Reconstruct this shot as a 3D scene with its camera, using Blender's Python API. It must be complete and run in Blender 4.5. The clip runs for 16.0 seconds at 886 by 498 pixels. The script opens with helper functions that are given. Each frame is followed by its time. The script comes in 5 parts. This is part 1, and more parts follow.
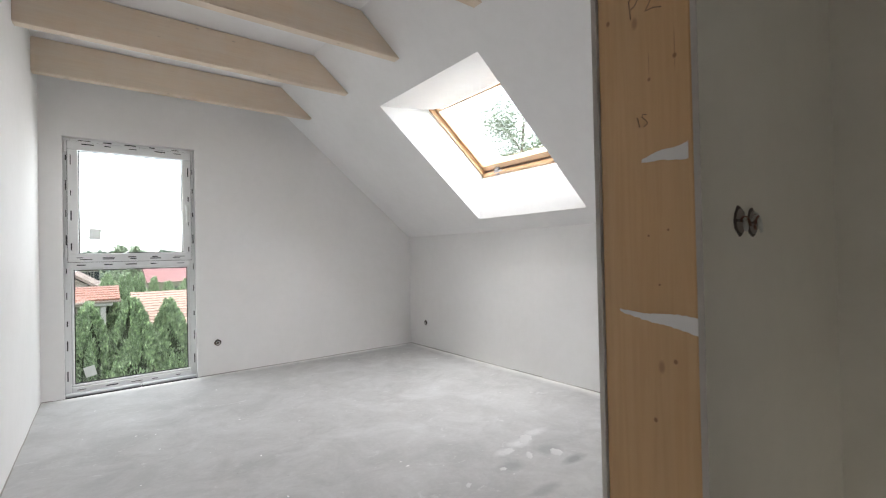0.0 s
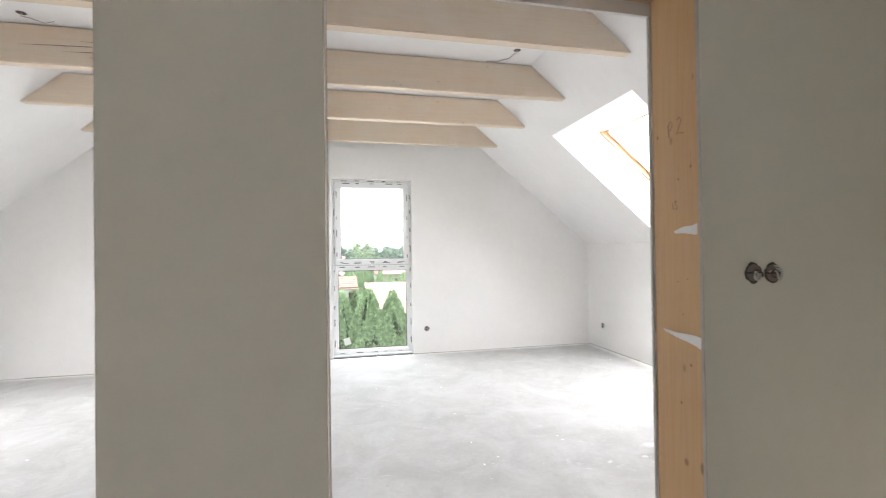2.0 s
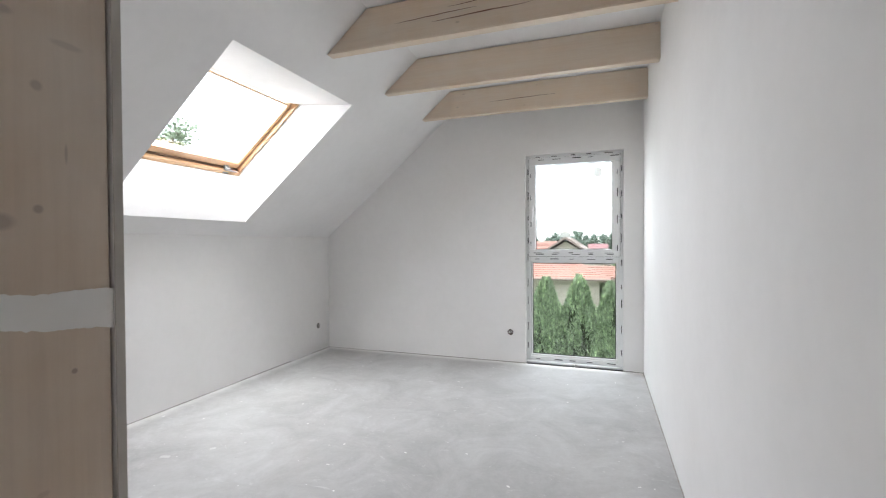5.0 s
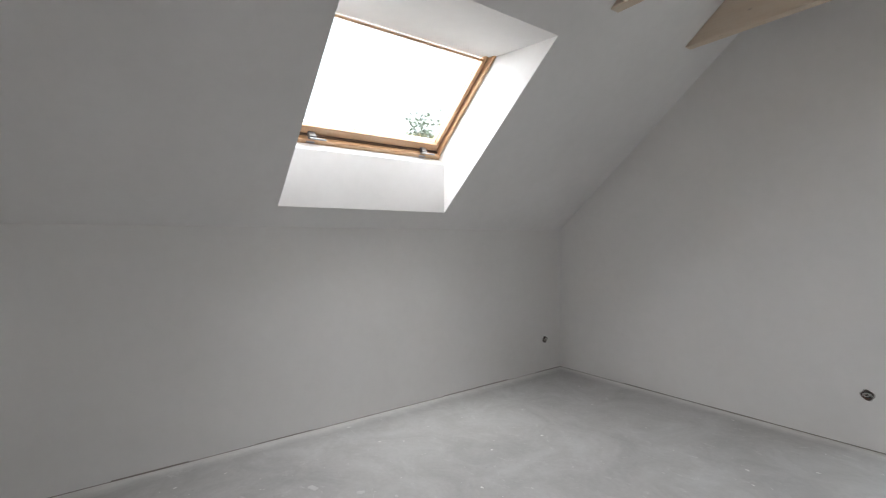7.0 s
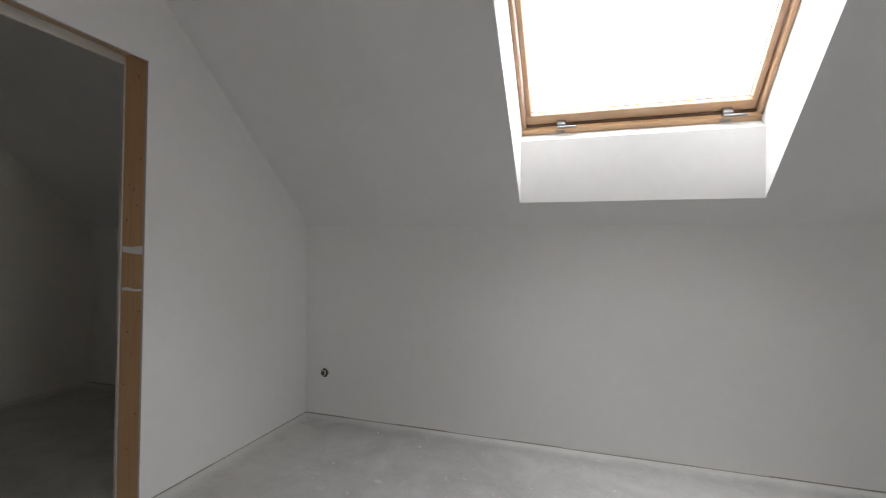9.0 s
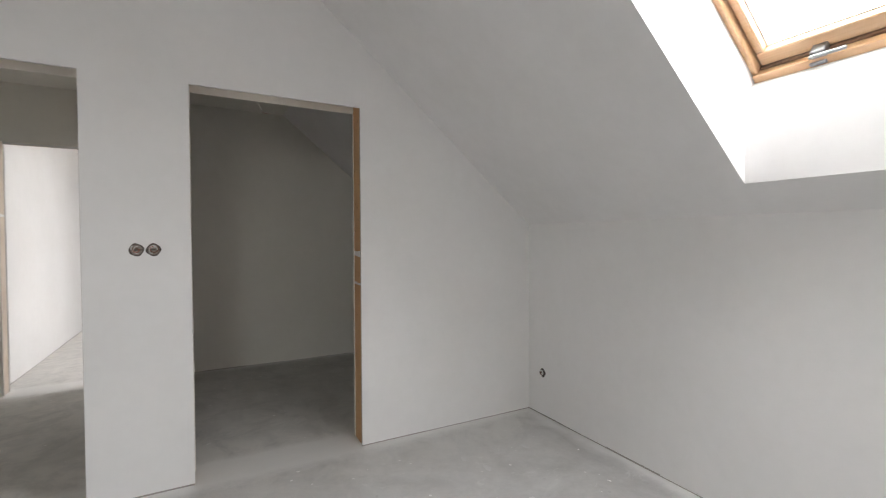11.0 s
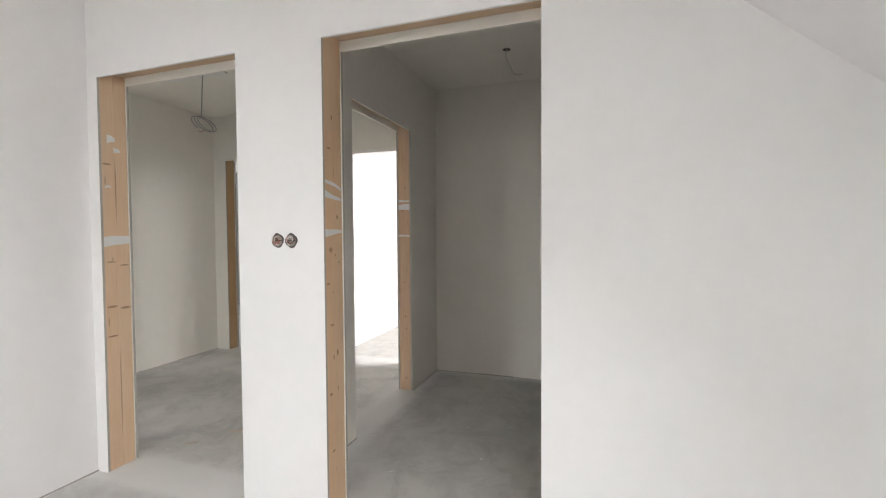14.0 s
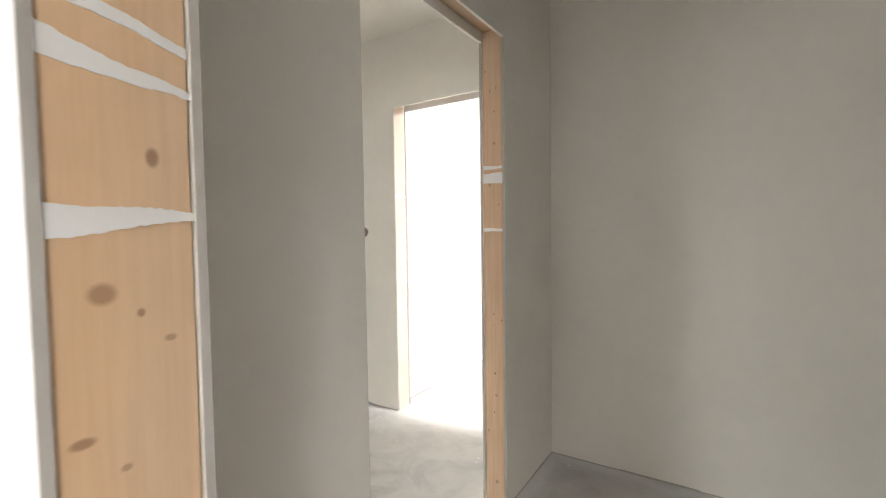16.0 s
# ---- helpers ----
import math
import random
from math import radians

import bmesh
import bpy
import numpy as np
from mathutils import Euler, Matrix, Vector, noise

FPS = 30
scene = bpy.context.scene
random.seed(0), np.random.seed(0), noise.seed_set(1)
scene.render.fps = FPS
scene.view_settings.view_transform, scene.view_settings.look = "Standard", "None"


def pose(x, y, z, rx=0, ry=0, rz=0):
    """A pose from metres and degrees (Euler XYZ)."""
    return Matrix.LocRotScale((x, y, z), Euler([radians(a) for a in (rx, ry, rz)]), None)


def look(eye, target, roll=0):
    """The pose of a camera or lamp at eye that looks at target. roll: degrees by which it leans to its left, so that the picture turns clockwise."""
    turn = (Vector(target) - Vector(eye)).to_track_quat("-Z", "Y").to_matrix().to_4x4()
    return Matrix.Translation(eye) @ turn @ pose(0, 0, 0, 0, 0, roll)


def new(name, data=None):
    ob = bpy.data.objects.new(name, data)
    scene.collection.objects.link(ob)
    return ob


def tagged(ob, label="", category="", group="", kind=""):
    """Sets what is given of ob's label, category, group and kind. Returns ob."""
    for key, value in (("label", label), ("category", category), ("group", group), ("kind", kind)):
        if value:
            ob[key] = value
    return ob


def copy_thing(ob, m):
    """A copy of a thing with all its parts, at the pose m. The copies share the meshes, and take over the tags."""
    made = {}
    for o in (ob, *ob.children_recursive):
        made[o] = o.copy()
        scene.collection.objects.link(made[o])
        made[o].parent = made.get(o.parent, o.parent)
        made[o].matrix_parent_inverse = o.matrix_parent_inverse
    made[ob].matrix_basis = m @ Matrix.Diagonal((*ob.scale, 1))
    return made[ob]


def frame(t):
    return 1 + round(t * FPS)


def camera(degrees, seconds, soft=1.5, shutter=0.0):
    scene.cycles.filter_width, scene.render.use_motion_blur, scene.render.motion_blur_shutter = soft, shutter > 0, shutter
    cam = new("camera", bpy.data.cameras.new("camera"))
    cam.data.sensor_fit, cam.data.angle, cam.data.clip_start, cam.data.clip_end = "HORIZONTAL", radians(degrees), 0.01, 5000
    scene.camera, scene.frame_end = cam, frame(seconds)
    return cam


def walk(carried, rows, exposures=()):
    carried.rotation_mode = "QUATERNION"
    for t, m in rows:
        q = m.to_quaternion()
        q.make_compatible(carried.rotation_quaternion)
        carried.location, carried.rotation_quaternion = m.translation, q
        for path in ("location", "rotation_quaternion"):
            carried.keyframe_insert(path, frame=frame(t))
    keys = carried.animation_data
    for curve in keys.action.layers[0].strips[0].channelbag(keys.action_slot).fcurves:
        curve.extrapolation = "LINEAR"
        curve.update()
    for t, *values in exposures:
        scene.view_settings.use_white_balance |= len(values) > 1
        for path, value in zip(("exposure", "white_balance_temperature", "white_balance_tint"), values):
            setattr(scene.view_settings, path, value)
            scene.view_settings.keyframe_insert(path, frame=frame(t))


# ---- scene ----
cam = camera(89.7, 16.0, soft=1.1, shutter=0.2)
EXPOSURES = [
    (0.0, 3.38, 6430, 10), (0.5, 3.52, 6430, 10), (1.0, 3.78, 6430, 10), (1.5, 4.15, 6480, 10), (2.2, 4.22, 6420, 10), (3.0, 3.97, 6320, 10), (3.5, 3.92, 6320, 10),
    (5.0, 3.45, 6300, 10), (5.8, 3.05, 6320, 10), (6.5, 2.72, 6400, 10), (7.0, 2.66, 6430, 10), (7.5, 2.9, 6430, 10), (8.0, 3.0, 6430, 10), (8.5, 2.78, 6470, 10), (9.2, 2.55, 6480, 10),
    (11.3, 3.45, 6550, 10), (12.5, 4.12, 6560, 10), (14.0, 4.05, 6530, 10), (15.0, 4.1, 6530, 10), (15.5, 4.46, 6780, 10), (16.0, 4.74, 6720, 10),
]
PATH = [
    (0, (0.577, -0.53, 1.162), (1.79, 1.06, 1.183), -1.2),
    (0.5, (0.564, -0.706, 1.202), (1.801, 0.865, 1.218), -1.4),
    (1, (0.566, -0.95, 1.241), (1.67, 0.718, 1.252), -1.5),
    (1.5, (0.502, -1.163, 1.275), (1.29, 0.675, 1.288), -1.2),
    (2, (0.449, -1.262, 1.289), (0.882, 0.69, 1.308), -0.8),
    (2.5, (0.384, -1.232, 1.3), (0.544, 0.762, 1.312), -0.6),
    (3, (0.272, -1.113, 1.285), (0.131, 0.882, 1.303), -0.5),
    (3.5, (0.121, -0.943, 1.293), (-0.258, 1.021, 1.29), -0.2),
    (5.8, (-0.551, 0.058, 1.306), (-1.476, 1.831, 1.273), -0.3),
    (6, (-0.561, 0.203, 1.3), (-1.593, 1.916, 1.269), -0.2),
    (6.5, (-0.614, 0.509, 1.287), (-1.944, 2.002, 1.253), -0.4),
    (7, (-0.657, 0.801, 1.261), (-2.278, 1.971, 1.239), -0.6),
    (7.5, (-0.656, 1.093, 1.251), (-2.504, 1.858, 1.233), -0.8),
    (8, (-0.642, 1.422, 1.231), (-2.623, 1.695, 1.213), -0.2),
    (8.5, (-0.705, 1.715, 1.152), (-2.693, 1.493, 1.196), 0.4),
    (9, (-0.77, 1.96, 1.19), (-2.678, 1.358, 1.213), 0.8),
    (11.3, (-1.642, 2.661, 1.292), (-2.377, 0.802, 1.238), -0.1),
    (11.5, (-1.74, 2.655, 1.296), (-2.337, 0.747, 1.237), -0.0),
    (12, (-1.969, 2.595, 1.295), (-2.266, 0.619, 1.236), -0.2),
    (12.5, (-2.197, 2.471, 1.27), (-2.169, 0.472, 1.209), -0.3),
    (13, (-2.349, 2.229, 1.253), (-2.034, 0.255, 1.192), -0.4),
    (13.5, (-2.465, 1.951, 1.269), (-1.965, 0.015, 1.205), -0.3),
    (14, (-2.526, 1.617, 1.251), (-1.872, -0.272, 1.189), -0.4),
    (14.5, (-2.48, 1.22, 1.223), (-1.654, -0.6, 1.157), -0.4),
    (15, (-2.376, 0.858, 1.22), (-1.436, -0.906, 1.158), -0.4),
    (15.3, (-2.263, 0.619, 1.246), (-1.275, -1.118, 1.17), -0.6),
    (15.5, (-2.192, 0.478, 1.249), (-1.162, -1.235, 1.168), -0.5),
    (16, (-1.968, 0.13, 1.251), (-0.872, -1.541, 1.166), -0.8),
]
walk(cam, [(t, look(eye, target, roll)) for t, eye, target, roll in PATH], EXPOSURES)

# ---- light ----
world = bpy.data.worlds.new("overcast_sky")
scene.world = world
world.use_nodes = True
wn, wl = world.node_tree.nodes, world.node_tree.links
sky = wn.new("ShaderNodeTexSky")
sky.sky_type = "NISHITA"
sky.sun_disc = False
sky.sun_elevation, sky.sun_rotation = radians(78), radians(200)
sky.air_density, sky.dust_density, sky.ozone_density = 1.0, 1.6, 0.8
pale = wn.new("ShaderNodeHueSaturation")
pale.inputs["Saturation"].default_value = 0.2
wl.new(sky.outputs[0], pale.inputs["Color"])
wl.new(pale.outputs[0], wn["Background"].inputs[0])
wn["Background"].inputs[1].default_value = 0.09

sun_data = bpy.data.lights.new("sun", "SUN")
sun_data.energy, sun_data.angle, sun_data.color = 0.3, radians(90), (1.0, 0.97, 0.93)
sun = new("sun", sun_data)
sun.matrix_world = look((-2, -5, 24), (0, 0, 0))


def skylight_lamp(side, y, watts):
    """The bright overcast sky in the opening of one roof window."""
    data = bpy.data.lights.new("sky_light", "AREA")
    data.shape, data.size, data.size_y, data.energy, data.color = "RECTANGLE", 1.5, 1.15, watts, (0.98, 0.97, 0.995)
    pane = -3.155 if side < 0 else 3.305
    new("sky_light", data).matrix_world = look((pane + side * 0.24, y, 2.626), (pane, y, 2.34))


for side in (-1, 1):
    skylight_lamp(side, 2.23, 9.2)
    # lamp in an unseen roof window, added to brighten back rooms and hall
    skylight_lamp(side, -3.26, 16.0 if side < 0 else 1.3)


def window_lamp(x0, x1, watts):
    """The sky seen by one tall window, in the opening just outside its frame."""
    data = bpy.data.lights.new("sky_light", "AREA")
    data.shape, data.size, data.size_y, data.energy, data.color = "RECTANGLE", x1 - x0 - 0.02, 1.0, watts, (0.97, 0.985, 1.0)
    new("sky_light", data).matrix_world = look(((x0 + x1) / 2, 4.85, 1.85), ((x0 + x1) / 2, 3.0, 0.6))


window_lamp(-1.165, -0.185, 2.6)
window_lamp(0.305, 1.3, 2.3)

# unseen upward lamp added at the stairwell foot for light rising from below
stair_data = bpy.data.lights.new("stair_fill_light", "AREA")
stair_data.shape, stair_data.size, stair_data.size_y, stair_data.energy, stair_data.color = "RECTANGLE", 0.5, 0.9, 0.65, (1.0, 0.97, 0.88)
new("stair_fill_light", stair_data).matrix_world = look((2.085, -0.69, -2.3), (2.085, -0.68, 0.0))

# ---- materials ----
def mat(name, color, rough=0.6, metal=0.0):
    m = bpy.data.materials.new(name)
    m.use_nodes = True
    b = m.node_tree.nodes["Principled BSDF"]
    b.inputs["Base Color"].default_value = (*color, 1)
    b.inputs["Roughness"].default_value = rough
    b.inputs["Metallic"].default_value = metal
    return m


def node(m, kind, **values):
    n = m.node_tree.nodes.new("ShaderNode" + kind)
    for key, value in values.items():
        n.inputs[key].default_value = value
    return n


def link(m, a, b):
    m.node_tree.links.new(a, b)


def bsdf(m):
    return m.node_tree.nodes["Principled BSDF"]


def coords(m, scale):
    c = node(m, "TexCoord")
    mp = node(m, "Mapping")
    mp.inputs["Scale"].default_value = scale
    link(m, c.outputs["Object"], mp.inputs["Vector"])
    return mp.outputs["Vector"]


def ramp(m, fac, stops):
    r = node(m, "ValToRGB")
    el = r.color_ramp.elements
    while len(el) < len(stops):
        el.new(0.5)
    for e, (p, c) in zip(el, stops):
        e.position, e.color = p, (*c, 1)
    link(m, fac, r.inputs["Fac"])
    return r.outputs["Color"]


def mixed(m, fac, a, b, blend="MIX"):
    x = m.node_tree.nodes.new("ShaderNodeMix")
    x.data_type, x.blend_type = "RGBA", blend
    for sock, v in ((x.inputs[0], fac), (x.inputs[6], a), (x.inputs[7], b)):
        if hasattr(v, "is_output"):
            link(m, v, sock)
        else:
            sock.default_value = v if not isinstance(v, tuple) else (*v, 1)
    return x.outputs[2]


def noise_tex(m, vec, scale, detail=4.0, rough=0.55, distortion=0.0):
    n = node(m, "TexNoise", Scale=scale, Detail=detail, Roughness=rough, Distortion=distortion)
    link(m, vec, n.inputs["Vector"])
    return n.outputs["Fac"]


def bump(m, height, strength, distance):
    b = node(m, "Bump", Strength=strength, Distance=distance)
    link(m, height, b.inputs["Height"])
    link(m, b.outputs["Normal"], bsdf(m).inputs["Normal"])


def plaster(name, lo, hi, rough=0.85):
    m = mat(name, hi, rough)
    v = coords(m, (1, 1, 1))
    big = noise_tex(m, v, 1.1, 5, 0.6)
    fine = noise_tex(m, v, 14, 4, 0.6)
    c = ramp(m, big, [(0.3, lo), (0.65, hi)])
    c = mixed(m, 0.1, c, ramp(m, fine, [(0.35, tuple(x * 0.9 for x in lo)), (0.6, hi)]))
    link(m, c, bsdf(m).inputs["Base Color"])
    bump(m, noise_tex(m, v, 160, 3), 0.12, 0.002)
    return m


def timber(name, light, dark, grain_axis="z", white=0.0, knots=(), across="y"):
    """Sawn spruce: long streaks along one axis, small knots, resin flecks."""
    m = mat(name, light, 0.62)
    long = {"x": (1.2, 30, 30), "y": (30, 1.2, 30), "z": (30, 30, 1.2)}[grain_axis]
    mid = {"x": (0.6, 7, 7), "y": (7, 0.6, 7), "z": (7, 7, 0.6)}[grain_axis]
    kn = {"x": (4, 8, 8), "y": (8, 4, 8), "z": (8, 8, 4)}[grain_axis]
    streak = noise_tex(m, coords(m, long), 3.0, 5, 0.6, 0.4)
    band = noise_tex(m, coords(m, mid), 1.4, 3, 0.5, 0.3)
    c = ramp(m, streak, [(0.32, dark), (0.6, light)])
    warm = tuple(x * y for x, y in zip(light, (1.05, 0.93, 0.8)))
    c = mixed(m, 0.55, c, ramp(m, band, [(0.35, warm), (0.65, light)]))
    vor = node(m, "TexVoronoi", Scale=1.15, Randomness=1.0)
    link(m, coords(m, kn), vor.inputs["Vector"])
    spot = ramp(m, vor.outputs["Distance"], [(0.035, (0.85, 0.85, 0.85)), (0.075, (0, 0, 0))])
    brown = tuple(x * y for x, y in zip(dark, (0.5, 0.36, 0.26)))
    c = mixed(m, spot, c, mixed(m, 0.5, brown, dark))
    oc = node(m, "TexCoord")
    for (ky, kz, ry, rz, strength) in knots:
        mp = node(m, "Mapping")
        mp.inputs["Location"].default_value = (0, -ky / ry, -kz / rz) if across == "y" else (-ky / ry, 0, -kz / rz)
        mp.inputs["Scale"].default_value = (0, 1 / ry, 1 / rz) if across == "y" else (1 / ry, 0, 1 / rz)
        link(m, oc.outputs["Object"], mp.inputs["Vector"])
        ln = node(m, "VectorMath")
        ln.operation = "LENGTH"
        link(m, mp.outputs["Vector"], ln.inputs[0])
        k = ramp(m, ln.outputs["Value"], [(0.55, (strength,) * 3), (1.0, (0, 0, 0))])
        c = mixed(m, k, c, brown)
    if white:
        haze = noise_tex(m, coords(m, (1, 1, 1)), 5.0, 5, 0.65)
        c = mixed(m, ramp(m, haze, [(0.3, (white * 0.6,) * 3), (0.7, (min(1, white * 1.35),) * 3)]), c, (0.74, 0.71, 0.67))
    link(m, c, bsdf(m).inputs["Base Color"])
    bump(m, streak, 0.18, 0.002)
    return m


WALL = plaster("white_plaster", (0.825, 0.81, 0.795), (0.87, 0.855, 0.845))
WALL_H = plaster("warm_cream_plaster", (0.86, 0.825, 0.755), (0.9, 0.868, 0.8))
CEIL = plaster("white_ceiling_board", (0.81, 0.795, 0.785), (0.87, 0.855, 0.85))
SPRUCE = timber("spruce", (0.66, 0.45, 0.28), (0.47, 0.29, 0.16), "z", 0.06)
SPRUCE_H = timber("spruce_header", (0.6, 0.43, 0.26), (0.44, 0.28, 0.14), "x", 0.15)
SPRUCE_V = timber("spruce_header_side", (0.6, 0.43, 0.26), (0.44, 0.28, 0.14), "y", 0.15)
PALE = timber("whitewashed_spruce", (0.6, 0.47, 0.35), (0.47, 0.35, 0.25), "z", 0.4)
BEAM = timber("whitewashed_beam", (0.72, 0.58, 0.43), (0.6, 0.46, 0.32), "x", 0.34)
PINE = timber("varnished_pine", (0.64, 0.42, 0.25), (0.54, 0.33, 0.18), "x")
SEAL = mat("brown_window_seal", (0.16, 0.095, 0.06), 0.7)
bsdf(PINE).inputs["Roughness"].default_value = 0.35
bsdf(PINE).inputs["Coat Weight"].default_value = 0.4
SMEAR = plaster("filler_smear", (0.77, 0.755, 0.73), (0.87, 0.86, 0.845))
PVC = mat("white_upvc", (0.8, 0.8, 0.8), 0.3)
GASKET = mat("black_gasket", (0.02, 0.02, 0.022), 0.6)
MARK = mat("printed_film_mark", (0.035, 0.035, 0.04), 0.6)
PAPER = mat("white_paper", (0.72, 0.72, 0.7), 0.8)
_t, _m = node(PAPER, "BsdfTranslucent"), node(PAPER, "MixShader", Fac=0.35)
_t.inputs[0].default_value = (0.78, 0.78, 0.77, 1)
link(PAPER, bsdf(PAPER).outputs[0], _m.inputs[1])
link(PAPER, _t.outputs[0], _m.inputs[2])
link(PAPER, _m.outputs[0], PAPER.node_tree.nodes["Material Output"].inputs[0])
STEEL = mat("brushed_aluminium", (0.62, 0.63, 0.64), 0.32, 1.0)
ALU = mat("dull_aluminium", (0.6, 0.61, 0.62), 0.45, 0.35)
CHROME = mat("grey_metal_latch", (0.32, 0.32, 0.33), 0.4, 0.9)
FOAM = mat("grey_edge_foam", (0.15, 0.145, 0.14), 0.95)
EDGE = mat("dusty_edge_foam", (0.36, 0.335, 0.31), 0.95)
BOARD_EDGE = plaster("raw_board_edge", (0.4, 0.37, 0.33), (0.54, 0.51, 0.47))
BOXP = mat("brown_box_plastic", (0.3, 0.25, 0.22), 0.55)
BOXD = mat("dark_box_plastic", (0.035, 0.028, 0.025), 0.5)
RIM = mat("raw_plaster_rim", (0.11, 0.09, 0.08), 0.95)
WIRE_W = mat("white_wire", (0.7, 0.69, 0.66), 0.45)
WIRE_B = mat("brown_wire", (0.16, 0.06, 0.03), 0.45)
WIRE_R = mat("copper_red_wire", (0.4, 0.1, 0.05), 0.4)
CABLE = mat("grey_cable", (0.42, 0.41, 0.39), 0.5)
CABLE_B = mat("grey_brown_cable", (0.2, 0.165, 0.12), 0.5)
BLACK = mat("black_plastic", (0.015, 0.015, 0.015), 0.4)


def screed():
    m = mat("cement_screed", (0.454, 0.443, 0.434), 0.78)
    v = coords(m, (1, 1, 1))
    big = noise_tex(m, v, 0.8, 6, 0.6, 0.5)
    mid = noise_tex(m, v, 2.6, 7, 0.68, 0.9)
    fine = noise_tex(m, v, 34, 5, 0.7)
    c = ramp(m, big, [(0.32, (0.372, 0.365, 0.359)), (0.5, (0.474, 0.466, 0.460)), (0.68, (0.554, 0.547, 0.541))])
    c = mixed(m, 0.5, c, ramp(m, mid, [(0.36, (0.364, 0.355, 0.348)), (0.52, (0.485, 0.476, 0.468)), (0.66, (0.604, 0.599, 0.594))]))
    scuff = ramp(m, noise_tex(m, coords(m, (1.0, 1.7, 1.0)), 5.5, 8, 0.72, 1.6), [(0.6, (0, 0, 0)), (0.68, (0.6, 0.6, 0.6))])
    c = mixed(m, scuff, c, (0.665, 0.661, 0.650))
    dust = ramp(m, noise_tex(m, v, 15, 5, 0.7, 0.8), [(0.67, (0, 0, 0)), (0.72, (0.6, 0.6, 0.6))])
    c = mixed(m, dust, c, (0.725, 0.720, 0.712))
    c = mixed(m, 0.14, c, ramp(m, fine, [(0.3, (0.322, 0.317, 0.313)), (0.7, (0.604, 0.604, 0.594))]))
    spots = ramp(m, noise_tex(m, v, 19, 3, 0.5), [(0.23, (0.45, 0.45, 0.45)), (0.28, (0, 0, 0))])
    c = mixed(m, spots, c, (0.272, 0.265, 0.258))
    # plaster dust trodden through hall and doorways, plus painted-in light; dust swept against walls
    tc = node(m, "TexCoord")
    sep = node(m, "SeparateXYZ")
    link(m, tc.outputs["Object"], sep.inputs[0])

    def calc(op, a, b):
        n = node(m, "Math")
        n.operation = op
        for sock, v in zip(n.inputs, (a, b)):
            if hasattr(v, "is_output"):
                link(m, v, sock)
            else:
                sock.default_value = v
        return n.outputs[0]

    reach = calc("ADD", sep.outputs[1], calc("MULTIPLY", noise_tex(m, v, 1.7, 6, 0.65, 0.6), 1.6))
    dust_and_lift = ramp(m, calc("MULTIPLY", reach, 0.25), [(0.12, (1, 1, 1)), (0.27, (0.62, 0.62, 0.62)), (0.5, (0, 0, 0))])
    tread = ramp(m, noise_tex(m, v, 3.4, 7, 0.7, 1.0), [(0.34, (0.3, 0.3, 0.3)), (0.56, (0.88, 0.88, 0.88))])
    # the closet floor turns duller and less dusted away from its doorway
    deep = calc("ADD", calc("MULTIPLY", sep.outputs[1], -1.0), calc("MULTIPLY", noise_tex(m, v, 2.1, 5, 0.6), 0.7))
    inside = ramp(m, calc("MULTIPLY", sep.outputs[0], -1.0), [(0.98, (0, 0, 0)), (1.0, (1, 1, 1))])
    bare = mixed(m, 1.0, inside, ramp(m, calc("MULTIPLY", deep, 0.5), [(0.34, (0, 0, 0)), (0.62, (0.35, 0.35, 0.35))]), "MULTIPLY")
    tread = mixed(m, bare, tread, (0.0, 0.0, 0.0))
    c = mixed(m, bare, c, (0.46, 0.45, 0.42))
    c = mixed(m, mixed(m, 1.0, dust_and_lift, tread, "MULTIPLY"), c, (0.70, 0.68, 0.645))
    prints = ramp(m, noise_tex(m, coords(m, (1.0, 0.8, 1.0)), 4.2, 5, 0.6, 0.7), [(0.5, (0, 0, 0)), (0.72, (0.4, 0.4, 0.4))])
    c = mixed(m, prints, c, (0.39, 0.38, 0.365))
    gap = None
    for out, at, half in ((0, -3.64, 0.0), (0, 3.79, 0.0), (1, 4.415, 0.0), (1, -0.0775, 0.0775), (1, -2.31, 0.07), (0, -1.064, 0.061)):
        d = calc("SUBTRACT", calc("ABSOLUTE", calc("SUBTRACT", sep.outputs[out], at), 0), half)
        if at == -1.064:
            d = calc("ADD", d, calc("MULTIPLY", calc("MAXIMUM", calc("ADD", sep.outputs[1], 0.1), 0.0), 9.0))
        gap = d if gap is None else calc("MINIMUM", gap, d)
    swept = ramp(m, calc("ADD", gap, calc("MULTIPLY", noise_tex(m, v, 5, 6, 0.7), 0.12)), [(0.1, (0.8, 0.8, 0.8)), (0.145, (0.3, 0.3, 0.3)), (0.19, (0, 0, 0))])
    c = mixed(m, swept, c, (0.78, 0.77, 0.75))
    # scraped patches in the second room: damp-dark where the dust is gone, pale where it was pushed together
    rag = noise_tex(m, v, 9, 5, 0.65)
    for px, py, rx, ry, tone, amount in ((2.315, 1.2, 0.13, 0.08, 0.3, 0.7), (2.64, 1.2, 0.12, 0.09, 0.3, 0.7), (2.66, 1.03, 0.12, 0.05, 0.28, 0.8), (2.27, 0.92, 0.16, 0.05, 0.32, 0.6),
                                         (2.42, 1.34, 0.1, 0.05, 0.7, 0.6), (2.58, 1.37, 0.13, 0.07, 0.7, 0.7), (2.78, 1.42, 0.12, 0.06, 0.7, 0.6)):
        mp = node(m, "Mapping")
        mp.inputs["Location"].default_value = (-px / rx, -py / ry, 0)
        mp.inputs["Scale"].default_value = (1 / rx, 1 / ry, 0)
        link(m, tc.outputs["Object"], mp.inputs["Vector"])
        ln = node(m, "VectorMath")
